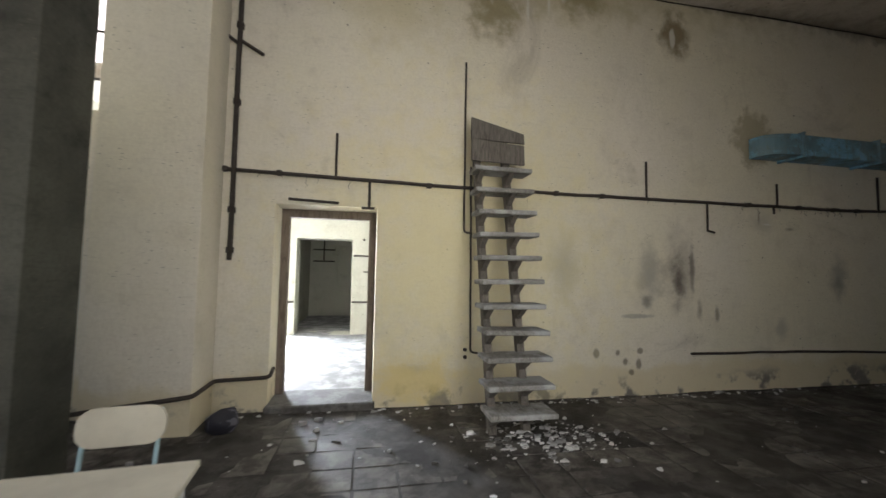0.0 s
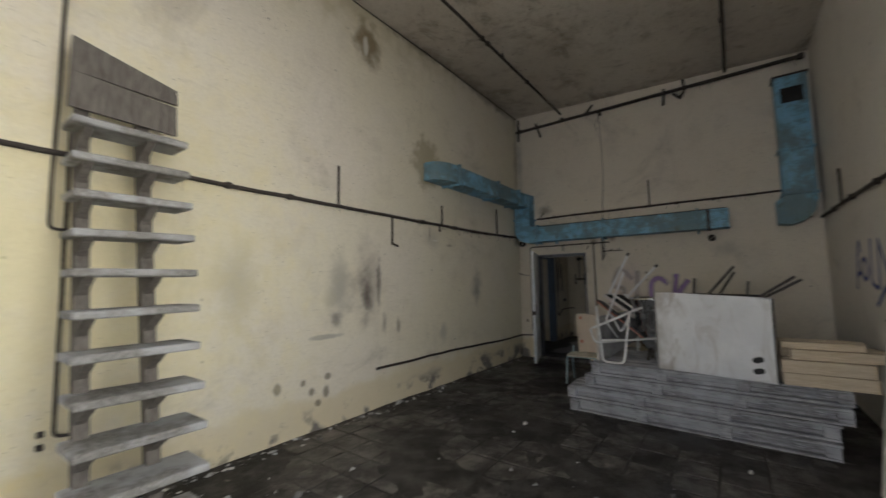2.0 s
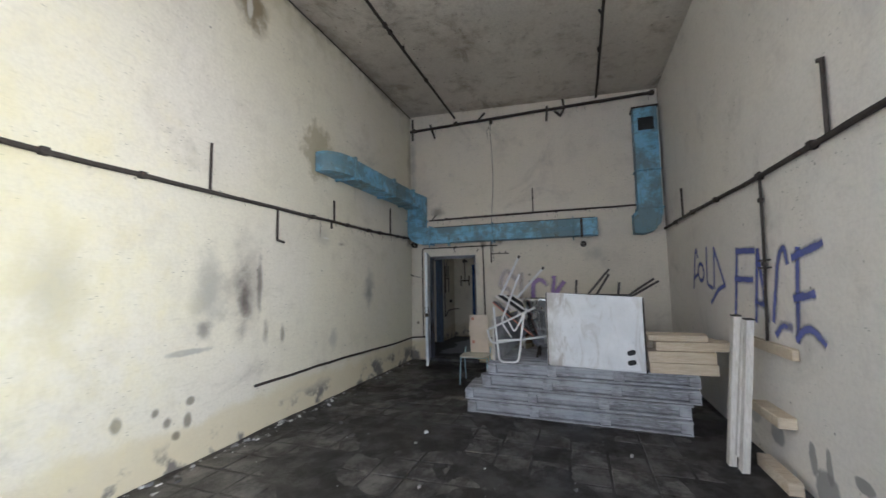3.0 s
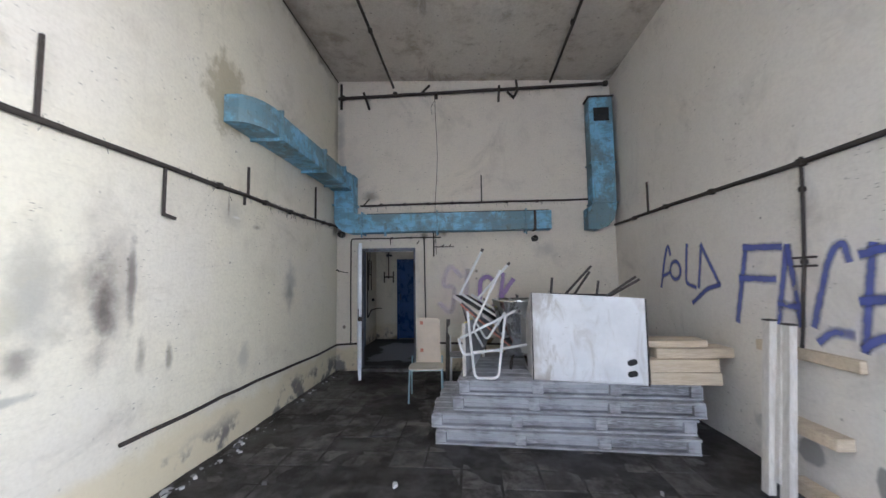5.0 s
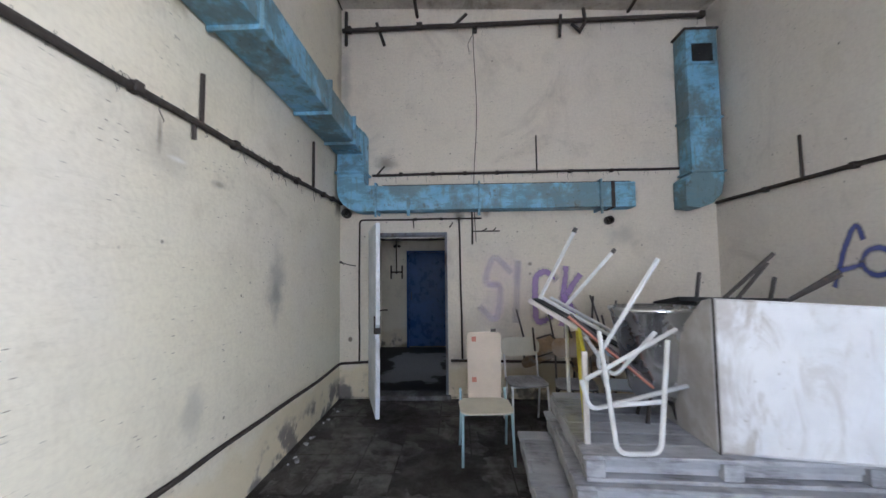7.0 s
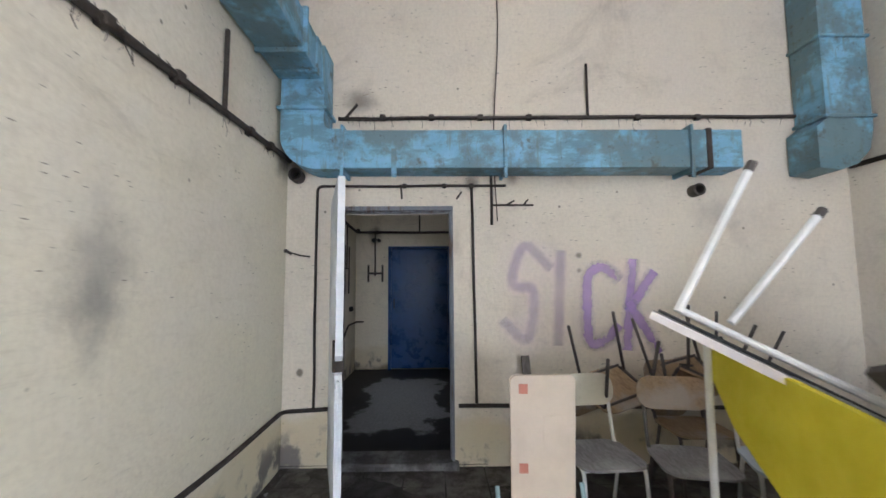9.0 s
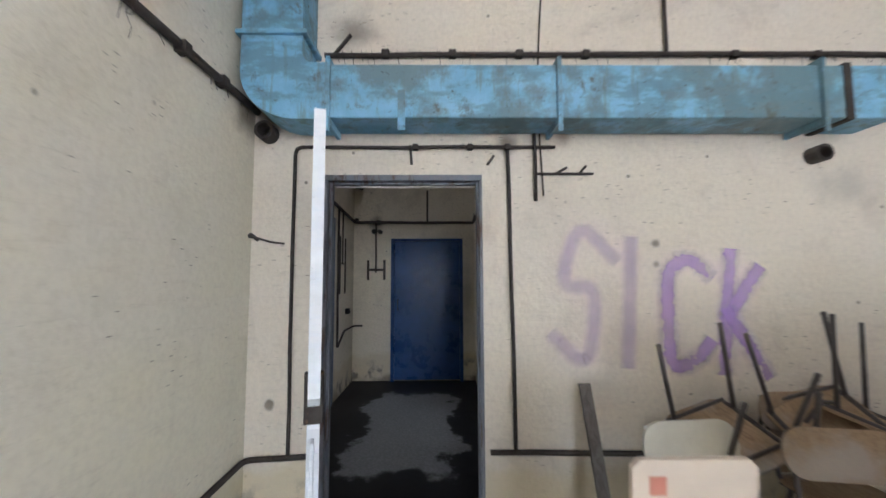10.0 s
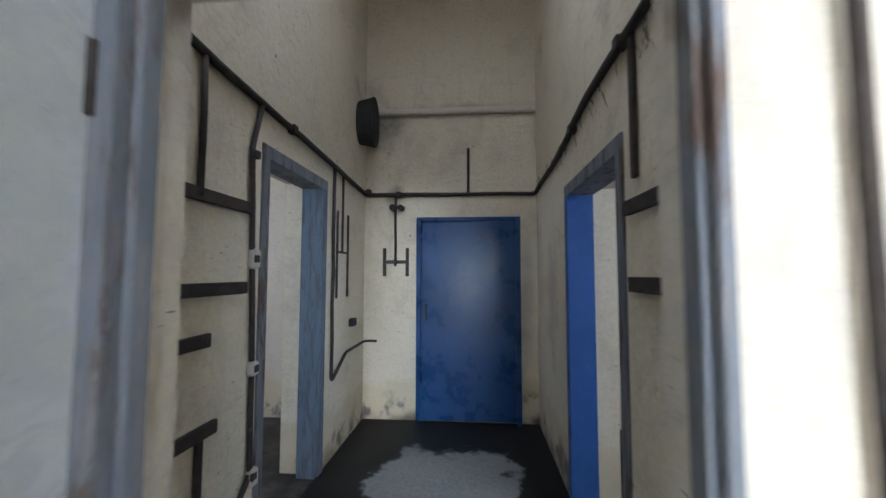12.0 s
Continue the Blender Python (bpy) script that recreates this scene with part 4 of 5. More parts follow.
# ---- sprayed lettering ----
def stroke(bm, uvl, pts, width, place):
    """A ribbon along a polyline in wall coordinates; place turns (u, z) into a point."""
    p = [Vector((q.x, q.y)) for q in bent([(a, b, 0) for a, b in pts], width, 4)]
    ext = (p[-1] - p[-2]).normalized() * width * 0.3
    p[-1] = p[-1] + ext
    p[0] = p[0] - (p[1] - p[0]).normalized() * width * 0.3
    rows = []
    for i, q in enumerate(p):
        d = ((p[i] - p[i - 1]).normalized() if i else Vector((0, 0))) + ((p[i + 1] - p[i]).normalized() if i < len(p) - 1 else Vector((0, 0)))
        d = d.normalized() if d.length > 1e-6 else Vector((1, 0))
        s = Vector((-d.y, d.x)) * width / 2
        rows.append((bm.verts.new(place(*(q + s))), bm.verts.new(place(*(q - s)))))
    for i, (a, b) in enumerate(zip(rows, rows[1:])):
        f = bm.faces.new((a[0], a[1], b[1], b[0]))
        for loop, uv in zip(f.loops, ((i, 0), (i, 1), (i + 1, 1), (i + 1, 0))):
            loop[uvl].uv = uv


def lettering(name, label, letters, width, place, material, heavy=None):
    top = thing(name, label, "graffiti")
    for k, strokes in enumerate(letters):
        bm = bmesh.new()
        uvl = bm.loops.layers.uv.new("UVMap")
        for j, pts in enumerate(strokes):
            stroke(bm, uvl, pts, width * (1.25 if heavy and k > 1 else 1.0), lambda u, z, j=j: place(u, z, 0.003 + 0.0012 * j))
        part("letter", bm, heavy if heavy and k > 1 else material, top)


def ring(cx, cz, rx, rz, n=14):
    return [(cx + rx * math.cos(2 * math.pi * i / n), cz + rz * math.sin(2 * math.pi * i / n)) for i in range(n + 1)]


on_south = lambda u, z, d: (u, Y0 + d, z)
on_east = lambda u, z, d: (X1 - d, u, z)
lettering("wall_lettering", "blue sprayed word COLD on the pale wall", (
    [[(6.30, 1.76), (6.33, 1.86), (6.37, 1.84), (6.45, 1.68), (6.55, 1.38)], [(6.50, 1.50), (6.34, 1.54)]],
    [ring(6.20, 1.565, 0.115, 0.105)],
    [[(5.93, 1.83), (5.99, 1.42), (5.81, 1.38)]],
    [[(5.665, 1.80), (5.745, 1.39)], [(5.66, 1.81), (5.52, 1.60), (5.40, 1.42)], [(5.40, 1.41), (5.60, 1.37), (5.72, 1.30), (5.86, 1.22)]]), 0.075, on_south, M_SPRAY_BLUE)
lettering("wall_lettering", "blue sprayed word FACE on the pale wall", (
    [[(5.01, 1.74), (5.17, 1.11)], [(5.02, 1.735), (4.64, 1.715)], [(5.09, 1.475), (4.72, 1.465)]],
    [[(4.575, 1.70), (4.70, 1.13)], [(4.56, 1.70), (4.49, 1.15)], [(4.67, 1.275), (4.53, 1.27)]],
    [[(4.10, 1.60), (4.12, 1.70), (4.18, 1.68), (4.24, 1.58), (4.38, 1.16)], [(4.34, 1.05), (4.25, 1.13), (4.12, 1.12)]],
    [[(3.94, 1.66), (4.04, 1.05)], [(4.0, 1.62), (3.83, 1.65), (3.66, 1.685)], [(4.02, 1.335), (3.79, 1.37)], [(4.03, 1.06), (3.94, 1.13), (3.83, 1.14), (3.72, 1.07)]]), 0.095, on_south, M_SPRAY_BLUE)
sick = lambda px, pz: (2.89 - (px - 920) * 0.00445, 1.75 - (pz - 425) * 0.0045)
lettering("wall_lettering", "faint purple sprayed word SICK on the end wall", (
    [[sick(*p) for p in ((970, 472), (928, 426), (908, 470), (900, 512), (945, 506), (942, 560), (930, 612), (890, 572))]],
    [[sick(*p) for p in ((993, 452), (984, 605))]],
    [[sick(*p) for p in ((1092, 492), (1068, 470), (1040, 486), (1036, 560), (1040, 615), (1076, 600), (1088, 584))]],
    [[sick(*p) for p in ((1122, 470), (1108, 612))], [sick(*p) for p in ((1156, 490), (1118, 545))], [sick(*p) for p in ((1118, 545), (1160, 618))]]), 0.115, on_east, M_SPRAY_PURPLE, M_SPRAY_VIOLET)

# ---- doors of the hall ----
frame_east = tagged(new("door_frame_east"), "worn grey-blue painted wooden door frame", "door frame", kind="structure")
part("jamb", boxes(((7.98, 3.431, 0.0), (8.055, 3.452, 1.99)), ((8.005, 3.4525, 0.0), (8.055, 3.464, 1.99)), bevel=0.003), M_FRAME, frame_east)
part("jamb", boxes(((7.98, 4.326, 0.0), (8.055, 4.374, 1.99)), ((8.012, 4.308, 0.0), (8.055, 4.3255, 1.99)), bevel=0.003), M_FRAME, frame_east)
part("head", boxes(((7.98, 3.431, 1.9905), (8.055, 4.374, 2.026)), ((8.012, 3.4645, 1.976), (8.055, 4.3075, 1.99)), bevel=0.003), M_FRAME, frame_east)
part("edge_strip", boxes(((8.056, 3.466, 1.966), (8.066, 4.306, 1.984)), bevel=0.004), M_POST, frame_east, "pale bare-wood edge of the frame")
part("sill", boxes(((7.93, 3.40, -0.05), (8.19, 4.37, 0.05)), bevel=0.012), M_SILL, frame_east, "worn concrete door sill")

leaf_outline = [(0.0, 0.06), (0.86, 0.06), (0.89, 0.3), (0.875, 0.42), (0.90, 0.6), (0.86, 0.75), (0.885, 0.82), (0.83, 0.88), (0.84, 0.96), (0.885, 1.0), (0.89, 1.2), (0.895, 1.6), (0.895, 2.04), (0.0, 2.04)]
door = thing("door_1", "peeling white wooden door leaf standing open, splintered at the lock", "door", at=Matrix.Translation((7.975, 4.385, 0)) @ Matrix.Rotation(math.atan2(-0.27, -0.86), 4, "Z"))
tagged(door, kind="structure")
bm = bmesh.new()
prism(bm, leaf_outline, 0.042, pose(0, -0.021, 0))
part("leaf", bm, M_DOORWHITE, door)
for z0, z1 in ((0.25, 0.85), (1.1, 1.85)):
    part("panel", boxes(((0.14, -0.024, z0), (0.74, 0.024, z1)), bevel=0.004), M_DOORWHITE, door)
part("lock", boxes(((0.80, -0.034, 0.9), (0.845, 0.034, 1.08)), bevel=0.004), M_PIPE, door, "dark broken lock case")
part("lower_splinter", boxes(((0.855, -0.012, 0.32), (0.905, 0.004, 0.86)), bevel=0.004), M_DOORWHITE, door, "torn strip of white paint and wood")
for z in (0.35, 1.75):
    part("hinge", rod([(0, 0.02, z - 0.06), (0, 0.02, z + 0.06)], 0.014), M_PIPE, door)

frame_n = tagged(new("door_frame_north"), "brown-grey worn door frame in the thick wall", "door frame", kind="structure")
part("jamb", boxes(((-0.985, 5.12, 0.05), (-0.90, 5.22, 2.0))), M_BROWN, frame_n)
part("jamb", boxes(((-0.03, 5.12, 0.05), (0.055, 5.22, 2.0))), M_BROWN, frame_n)
part("head", boxes(((-0.985, 5.12, 2.0), (0.055, 5.22, 2.10))), M_BROWN, frame_n)
part("sill", boxes(((-1.0, 4.70, -0.08), (0.07, 5.25, 0.075)), bevel=0.015), M_SILL, frame_n, "worn concrete door sill")

bars = tagged(new("window_1"), "barred high window behind the concrete pier", "window", kind="structure")
for x in np.linspace(-4.1, -2.45, 9):
    part("bar", rod([(x, 5.0, 2.9), (x, 5.0, 4.85)], 0.014, 6), M_PIPE, bars)
for z in (3.3, 3.8, 4.3):
    part("cross_bar", rod([(-4.1, 5.0, z), (-2.42, 5.0, z)], 0.014, 6), M_PIPE, bars)


# ---- wooden stairs against the yellow wall ----
stairs = thing("wooden_stairs", "steep grey dusty open wooden stairs leaning on the yellow wall", "stairs")
lean = lambda z: 3.82 + 0.235 * z
STEP = [0.225 + 0.227 * i for i in range(11)]
for i, z in enumerate(STEP):
    y = lean(z)
    w = random.uniform(-0.012, 0.012)
    d = 0.16 - 0.003 * i
    bm = bmesh.new()
    vs = box(bm, (0.99 + w, y - d, z - 0.045), (1.60 + w, y + d, z), 0.008)
    bmesh.ops.rotate(bm, verts=bm.verts, cent=(1.3, y, z), matrix=Matrix.Rotation(radians(random.uniform(-1.6, 1.6)), 3, "Y"))
    part("tread", bm, M_STAIR, stairs)
    for x in (1.10, 1.42):
        bm = bmesh.new()
        prism(bm, [(-d * 0.75, 0), (0.13, 0), (0.13, -0.15)], 0.05, pose(x, y, z - 0.047) @ pose(0, 0, 0, 0, 0, 90))
        part("bracket", bm, M_STAIR_DARK, stairs)
for x in (1.08, 1.40):
    bm = bmesh.new()
    a, b = Vector((0, lean(0.02) + 0.09, 0.0)), Vector((0, lean(3.0) + 0.09, 3.0))
    vs = [bm.verts.new((x + dx, p.y + dy, p.z)) for p in (a, b) for dx, dy in ((-0.035, 0), (0.035, 0), (0.035, 0.075), (-0.035, 0.075))]
    for f in ((0, 1, 2, 3), (7, 6, 5, 4), (0, 4, 5, 1), (1, 5, 6, 2), (2, 6, 7, 3), (3, 7, 4, 0)):
        bm.faces.new([vs[k] for k in f])
    bmesh.ops.recalc_face_normals(bm, faces=bm.faces)
    part("stringer", bm, M_STAIR_DARK, stairs)
for z0, z1, k in ((2.60, 2.83, 0), (2.835, 3.06, 1)):
    bm = bmesh.new()
    y = lean(2.8) - 0.02
    prism(bm, [(1.0, z0), (1.59, z0 - 0.02), (1.58, z1 - 0.04 - 0.1 * k), (1.0, z1)], 0.03, pose(0, y + 0.01 * k, 0))
    part("top_board", bm, M_STAIR_DARK, stairs, "dark grey weathered board")


# ---- plaster chips at the foot of the stairs ----
def chips(name, label, count, cx, cy, sx, sy, big, seed, lo=0.008):
    rnd = random.Random(seed)
    bm = bmesh.new()
    for _ in range(count):
        x, y = rnd.gauss(cx, sx), rnd.gauss(cy, sy)
        if not (Y0 + 0.05 < y < Y1 - 0.03):
            continue
        r = lo + big * rnd.random() ** 5
        n = rnd.randint(3, 5)
        a0 = rnd.random() * 6.28
        h = r * rnd.uniform(0.3, 0.9)
        ground = noise.fractal(Vector((x, y, 0)) * 1.3, 0.9, 2.1, 5) * 0.012
        ring_lo = [bm.verts.new((x + r * rnd.uniform(0.6, 1.6) * math.cos(a0 + 6.28 * i / n), y + r * rnd.uniform(0.4, 1.1) * math.sin(a0 + 6.28 * i / n), ground - 0.002)) for i in range(n)]
        ring_hi = [bm.verts.new(v.co * 0.85 + Vector((x, y, 0)) * 0.15 + Vector((0, 0, h * rnd.uniform(0.7, 1.3)))) for v in ring_lo]
        bm.faces.new(ring_hi)
        for i in range(n):
            bm.faces.new((ring_lo[i], ring_lo[(i + 1) % n], ring_hi[(i + 1) % n], ring_hi[i]))
    tagged(part(name, bm, M_CHIPS), label, "debris", kind="stuff")


chips("plaster_rubble", "fallen plaster chips and rubble round the stair foot", 800, 1.5, 3.80, 0.36, 0.24, 0.034, 5, 0.004)
chips("floor_crumbs", "scattered small crumbs of plaster on the dark floor", 260, 2.5, 2.9, 2.6, 1.5, 0.03, 6, 0.003)
chips("wall_foot_rubble", "plaster crumbs fallen along the foot of the yellow wall", 600, 3.0, 4.66, 2.6, 0.05, 0.03, 8, 0.003)
chips("threshold_rubble", "pale dust lumps before the bright doorway", 90, -0.2, 4.2, 0.6, 0.4, 0.04, 7, 0.004)


# ---- chairs and tables ----
def tubular_chair(label, at, seat_mat, back_mat, tube_mat, group="", back=True, seat_w=0.38, height=0.45):
    """A school chair: two bent tube sides, a seat board and a curved back plate. It faces +x."""
    top = thing("chair", label, "chair", group, at)
    h, w = height, seat_w / 2 - 0.02
    for s in (-1, 1):
        part("side_frame", rod(bent([(0.20, s * w * 1.05, 0.0), (0.15, s * w, h - 0.02), (-0.16, s * w, h - 0.03), (-0.25, s * w, h + 0.36) if back else (-0.2, s * w, h + 0.08)], 0.05), 0.011), tube_mat, top, smooth=True)
        part("rear_leg", rod([(-0.10, s * w, h - 0.03), (-0.22, s * w * 1.05, 0.0)], 0.011), tube_mat, top, smooth=True)
    part("cross_tube", rod([(0.14, -w, h - 0.035), (0.14, w, h - 0.035)], 0.009), tube_mat, top)
    part("cross_tube", rod([(-0.16, -w, h - 0.035), (-0.16, w, h - 0.035)], 0.009), tube_mat, top)
    bm = bmesh.new()
    prism(bm, rounded(0.40, seat_w, 0.09), 0.014, pose(0, 0, h - 0.008, -90))
    part("seat", bm, seat_mat, top)
    if back:
        bm = bmesh.new()
        prism(bm, rounded(seat_w + 0.03, 0.19, 0.08), 0.014, pose(-0.214, 0, h + 0.29, 0, 0, 90) @ pose(0, 0, 0, -10))
        part("backrest", bm, back_mat, top)
    return top


def flat_panel(points, thick):
    """A flat board with the given corners in space, made thick along its normal."""
    bm = bmesh.new()
    p = [Vector(q) for q in points]
    n = (p[1] - p[0]).cross(p[2] - p[0]).normalized() * thick
    a, b = [bm.verts.new(q) for q in p], [bm.verts.new(q + n) for q in p]
    bm.faces.new(a[::-1]), bm.faces.new(b)
    for i in range(len(p)):
        bm.faces.new((a[i], a[(i + 1) % len(p)], b[(i + 1) % len(p)], b[i]))
    bmesh.ops.recalc_face_normals(bm, faces=bm.faces)
    return bm


tubular_chair("cream-backed chair with light blue tube frame by the table", pose(-1.22, 2.62, 0, 0, 0, -84), M_CREAM_TOP, M_CREAM_TOP, M_LIGHT_BLUE, seat_w=0.36, height=0.32)
table = thing("table", "cream laminate table with pale metal legs", "table", at=pose(-0.61, 2.09, 0, 0, 0, 5))
bm = bmesh.new()
box(bm, (-1.25, -0.62, 0.715), (0.0, 0.0, 0.74), 0.004)
part("tabletop", bm, M_CREAM_TOP, table)
for x, y in ((-0.05, -0.06), (-1.2, -0.06), (-0.05, -0.56), (-1.2, -0.56)):
    part("leg", boxes(((x - 0.018, y - 0.018, 0.0), (x + 0.018, y + 0.018, 0.714)), bevel=0.003), M_WHITE_TUBE, table)
for y in (-0.06, -0.56):
    part("apron", boxes(((-1.18, y - 0.01, 0.65), (-0.07, y + 0.01, 0.713))), M_WHITE_TUBE, table)

bag = bmesh.new()
bmesh.ops.create_icosphere(bag, subdivisions=3, radius=1.0)
for v in bag.verts:
    k = 1 + 0.25 * noise.noise(v.co * 1.7)
    v.co = Vector((v.co.x * 0.14 * k, v.co.y * 0.09 * k, max(-0.85, v.co.z) * 0.11 * k + 0.092))
bag_ob = tagged(part("bag", bag, M_BAG, smooth=True), "dark crumpled cloth bag on the floor by the pilaster", "bag")
bag_ob.matrix_world = pose(-1.23, 4.33, 0, 0, 0, 40)

# ---- pallets, cabinet and timber ----
def pallet(at, width, depth, label="grey weathered wooden pallet in a stack"):
    """Deck boards run along y, stringers along x; the front left corner is the origin, the width runs to -y."""
    top = thing("pallet", label, "pallet", "stacked pallets", at)
    n = 7
    bw = depth / n
    for i in range(n):
        x = i * bw
        j = random.uniform(-0.02, 0.02)
        part("deck_board", boxes(((x, -width + j, 0.112), (x + bw - 0.018, j, 0.134)), bevel=0.003), M_PALLET, top)
    for i in (0, 3, 6):
        x = i * bw
        part("bottom_board", boxes(((x, -width, 0.0), (x + bw - 0.018, 0.0, 0.02)), bevel=0.003), M_PALLET, top)
    for k in range(4):
        y = -0.05 - k * (width - 0.1) / 3
        part("stringer", boxes(((0.006, y - 0.05, 0.021), (depth - 0.025, y + 0.05, 0.111)), bevel=0.004), M_PALLET, top)
    for z0, z1, x in ((0.026, 0.06, 0.055), (0.066, 0.104, 0.038)):
        part("side_board", boxes(((x, -width + 0.03, z0), (x + 0.018, -0.03, z1)), bevel=0.002), M_PALLET, top)
    return top


pallet(pose(5.155, 2.86, 0.0, 0, 0, -4.0), 2.25, 1.15)
pallet(pose(5.20, 2.90, 0.135, 0, 0, -3.2), 2.30, 1.15)
pallet(pose(5.26, 2.70, 0.27, 0, 0, -4.5), 2.20, 1.15)
pallet(pose(5.30, 2.64, 0.405, 0, 0, -3.5), 2.16, 1.15)
PT = 0.54

def slump(bm):
    """The old cabinet has sagged towards its far end."""
    for v in bm.verts:
        if v.co.z > 0.3:
            v.co.z += 0.055 * v.co.y
        v.co.y += 0.2 * max(0.0, v.co.x - 0.012)
    return bm


cab = thing("white_cabinet", "white enamelled metal cabinet with stained front on the pallets", "cabinet", at=pose(5.315, 1.935, PT, 0, 0, -11.5))
bm = bmesh.new()
prism(bm, [(0.012, 0.0), (0.58, 0.0), (0.58, 0.40), (0.10, 0.80), (0.012, 0.82)], 0.99, pose(0, -0.99, 0))
slump(bm)
part("body", bm, M_WHITE, cab)
hinge_top, hinge_low, tip = Vector((0.0, 0.012, 0.815)), Vector((0.0, 0.012, 0.012)), Vector((0.55, 0.135, 0.37))
part("side_flap", flat_panel((hinge_top, hinge_low, tip.lerp(hinge_low, 0.07), tip.lerp(hinge_top, 0.07)), 0.008), M_WHITE, cab, "pale bent side sheet standing out from the cabinet")
part("front_panel", slump(boxes(((-0.012, -0.985, 0.015), (0.011, -0.005, 0.815)), bevel=0.005)), M_WHITE, cab)
part("edge_trim", boxes(((-0.008, -0.004, 0.0), (0.02, 0.006, 0.82)), bevel=0.002), M_PIPE, cab, "dark worn metal edge")
part("edge_trim", slump(boxes(((-0.008, -1.0, 0.0), (0.02, -0.986, 0.815)), bevel=0.002)), M_PIPE, cab, "dark worn metal edge")
# No holes are cut: black plates carry their shade.
for y, z, tilt in ((-0.86, 0.20, -20), (-0.86, 0.10, -14)):
    bm = bmesh.new()
    prism(bm, rounded(0.085, 0.05, 0.024), 0.006, pose(-0.0185, y, z, 0, 0, -90) @ pose(0, 0, 0, 0, tilt, 0))
    part("hole", bm, M_BLACK, cab, "black oval plate standing for the shade in a cable hole")

beams_at = (
    (5.16, 0.93, PT, 0.60, 0.12, 0.11, -2), (5.30, 0.93, PT, 0.61, 0.12, 0.11, -1), (5.44, 0.92, PT, 0.55, 0.12, 0.11, 2),
    (5.14, 0.94, PT + 0.112, 0.60, 0.13, 0.11, 1), (5.30, 0.93, PT + 0.112, 0.58, 0.13, 0.11, -2), (5.45, 0.93, PT + 0.112, 0.5, 0.12, 0.11, 0),
    (5.18, 0.86, PT + 0.224, 0.69, 0.12, 0.085, 3), (5.34, 0.92, PT + 0.224, 0.75, 0.12, 0.085, 1), (5.5, 0.95, PT + 0.224, 0.70, 0.12, 0.085, -3),
    (5.24, 0.92, PT + 0.311, 0.55, 0.13, 0.06, 2), (5.42, 0.95, PT + 0.311, 0.6, 0.13, 0.06, -2), (5.62, 0.95, PT + 0.224, 0.62, 0.12, 0.1, 1))
for x, y, z, ln, w, h, a in beams_at:
    bm = bmesh.new()
    box(bm, (0, -ln, 0), (w, 0, h), 0.005)
    ob = tagged(part("timber", bm, M_BEAM), "pale sawn timber offcut stacked on the pallets", "timber", "stacked timber offcuts")
    ob.matrix_world = pose(x, y, z, 0, 0, a)

# white posts leaning on the pale wall and short timbers behind them
post = thing("channel_post", "pair of white painted timber posts leaning on the wall", "post")
for x, y0, yt, zt, w in ((4.40, 0.47, 0.34, 1.17, 0.07), (4.29, 0.42, 0.29, 1.15, 0.08)):
    bm = bmesh.new()
    vs = [bm.verts.new((x + dx + 0.06 * k, (y0 if k == 0 else yt) + dy, zt * k)) for k in (0, 1) for dx, dy in ((0, 0), (w, 0), (w, 0.05), (0, 0.05))]
    for f in ((3, 2, 1, 0), (4, 5, 6, 7), (0, 1, 5, 4), (1, 2, 6, 5), (2, 3, 7, 6), (3, 0, 4, 7)):
        bm.faces.new([vs[k] for k in f])
    bmesh.ops.recalc_face_normals(bm, faces=bm.faces)
    part("post", bm, M_POST, post)
    cap = boxes(((x + 0.06 - 0.004, yt - 0.004, zt + 0.001), (x + 0.06 + w + 0.004, yt + 0.054, zt + 0.012)))
    part("end_cap", cap, M_PIPE, post, "dark end of the post")
part("web", flat_panel(((4.36, 0.475, 0.1), (4.405, 0.475, 0.1), (4.465, 0.345, 1.15), (4.42, 0.345, 1.15)), 0.015), M_POST, post)
bm = bmesh.new()
box(bm, (4.0, 0.21, 0.0), (4.5, 0.30, 0.1), 0.004)
tagged(part("timber", bm, M_BEAM), "pale sawn timber block lying on the floor by the wall", "timber", "short timbers by the wall")
for z, x0, x1 in ((0.40, 4.15, 4.62), (0.90, 4.03, 4.9)):
    bm = bmesh.new()
    box(bm, (x0, 0.155, z), (x1, 0.27 if z < 0.6 else 0.20, z + 0.08), 0.004)
    tagged(part("timber", bm, M_BEAM), "pale sawn timber fixed to the wall behind the posts", "timber", "short timbers by the wall")

# ---- the heap of furniture on the pallets ----
heap = thing("upturned_table", "upside-down table with white tube legs tilted on the pallets", "table")
u, v, nn = Vector((-0.47, -0.75, -0.46)).normalized(), Vector((0.87, -0.48, -0.05)).normalized(), Vector((0.09, -0.38, 0.92)).normalized()
A = Vector((6.36, 2.73, 1.30))
part("tabletop", flat_panel((A, A + u * 0.8, A + u * 0.8 + v * 0.36, A + v * 0.36), -0.032), M_LAMINATE, heap, "white laminate tabletop with rounded rim")
# Underside coloured black for the shade over the slab.
part("underside", flat_panel((A + nn * 0.004 + u * 0.02 + v * 0.02, A + u * 0.77 + v * 0.02 + nn * 0.004, A + u * 0.77 + v * 0.34 + nn * 0.004, A + u * 0.02 + v * 0.34 + nn * 0.004), 0.01), M_BLACK, heap, "bare underside, blackened for the shade on it")
R0 = A + u * 0.08 + v * 0.06 + nn * 0.05
part("rail", rod([R0, R0 + u * 0.68], 0.014), M_WHITE_TUBE, heap)
part("rail", rod([R0 + v * 0.24, R0 + v * 0.24 + u * 0.68], 0.014), M_WHITE_TUBE, heap)
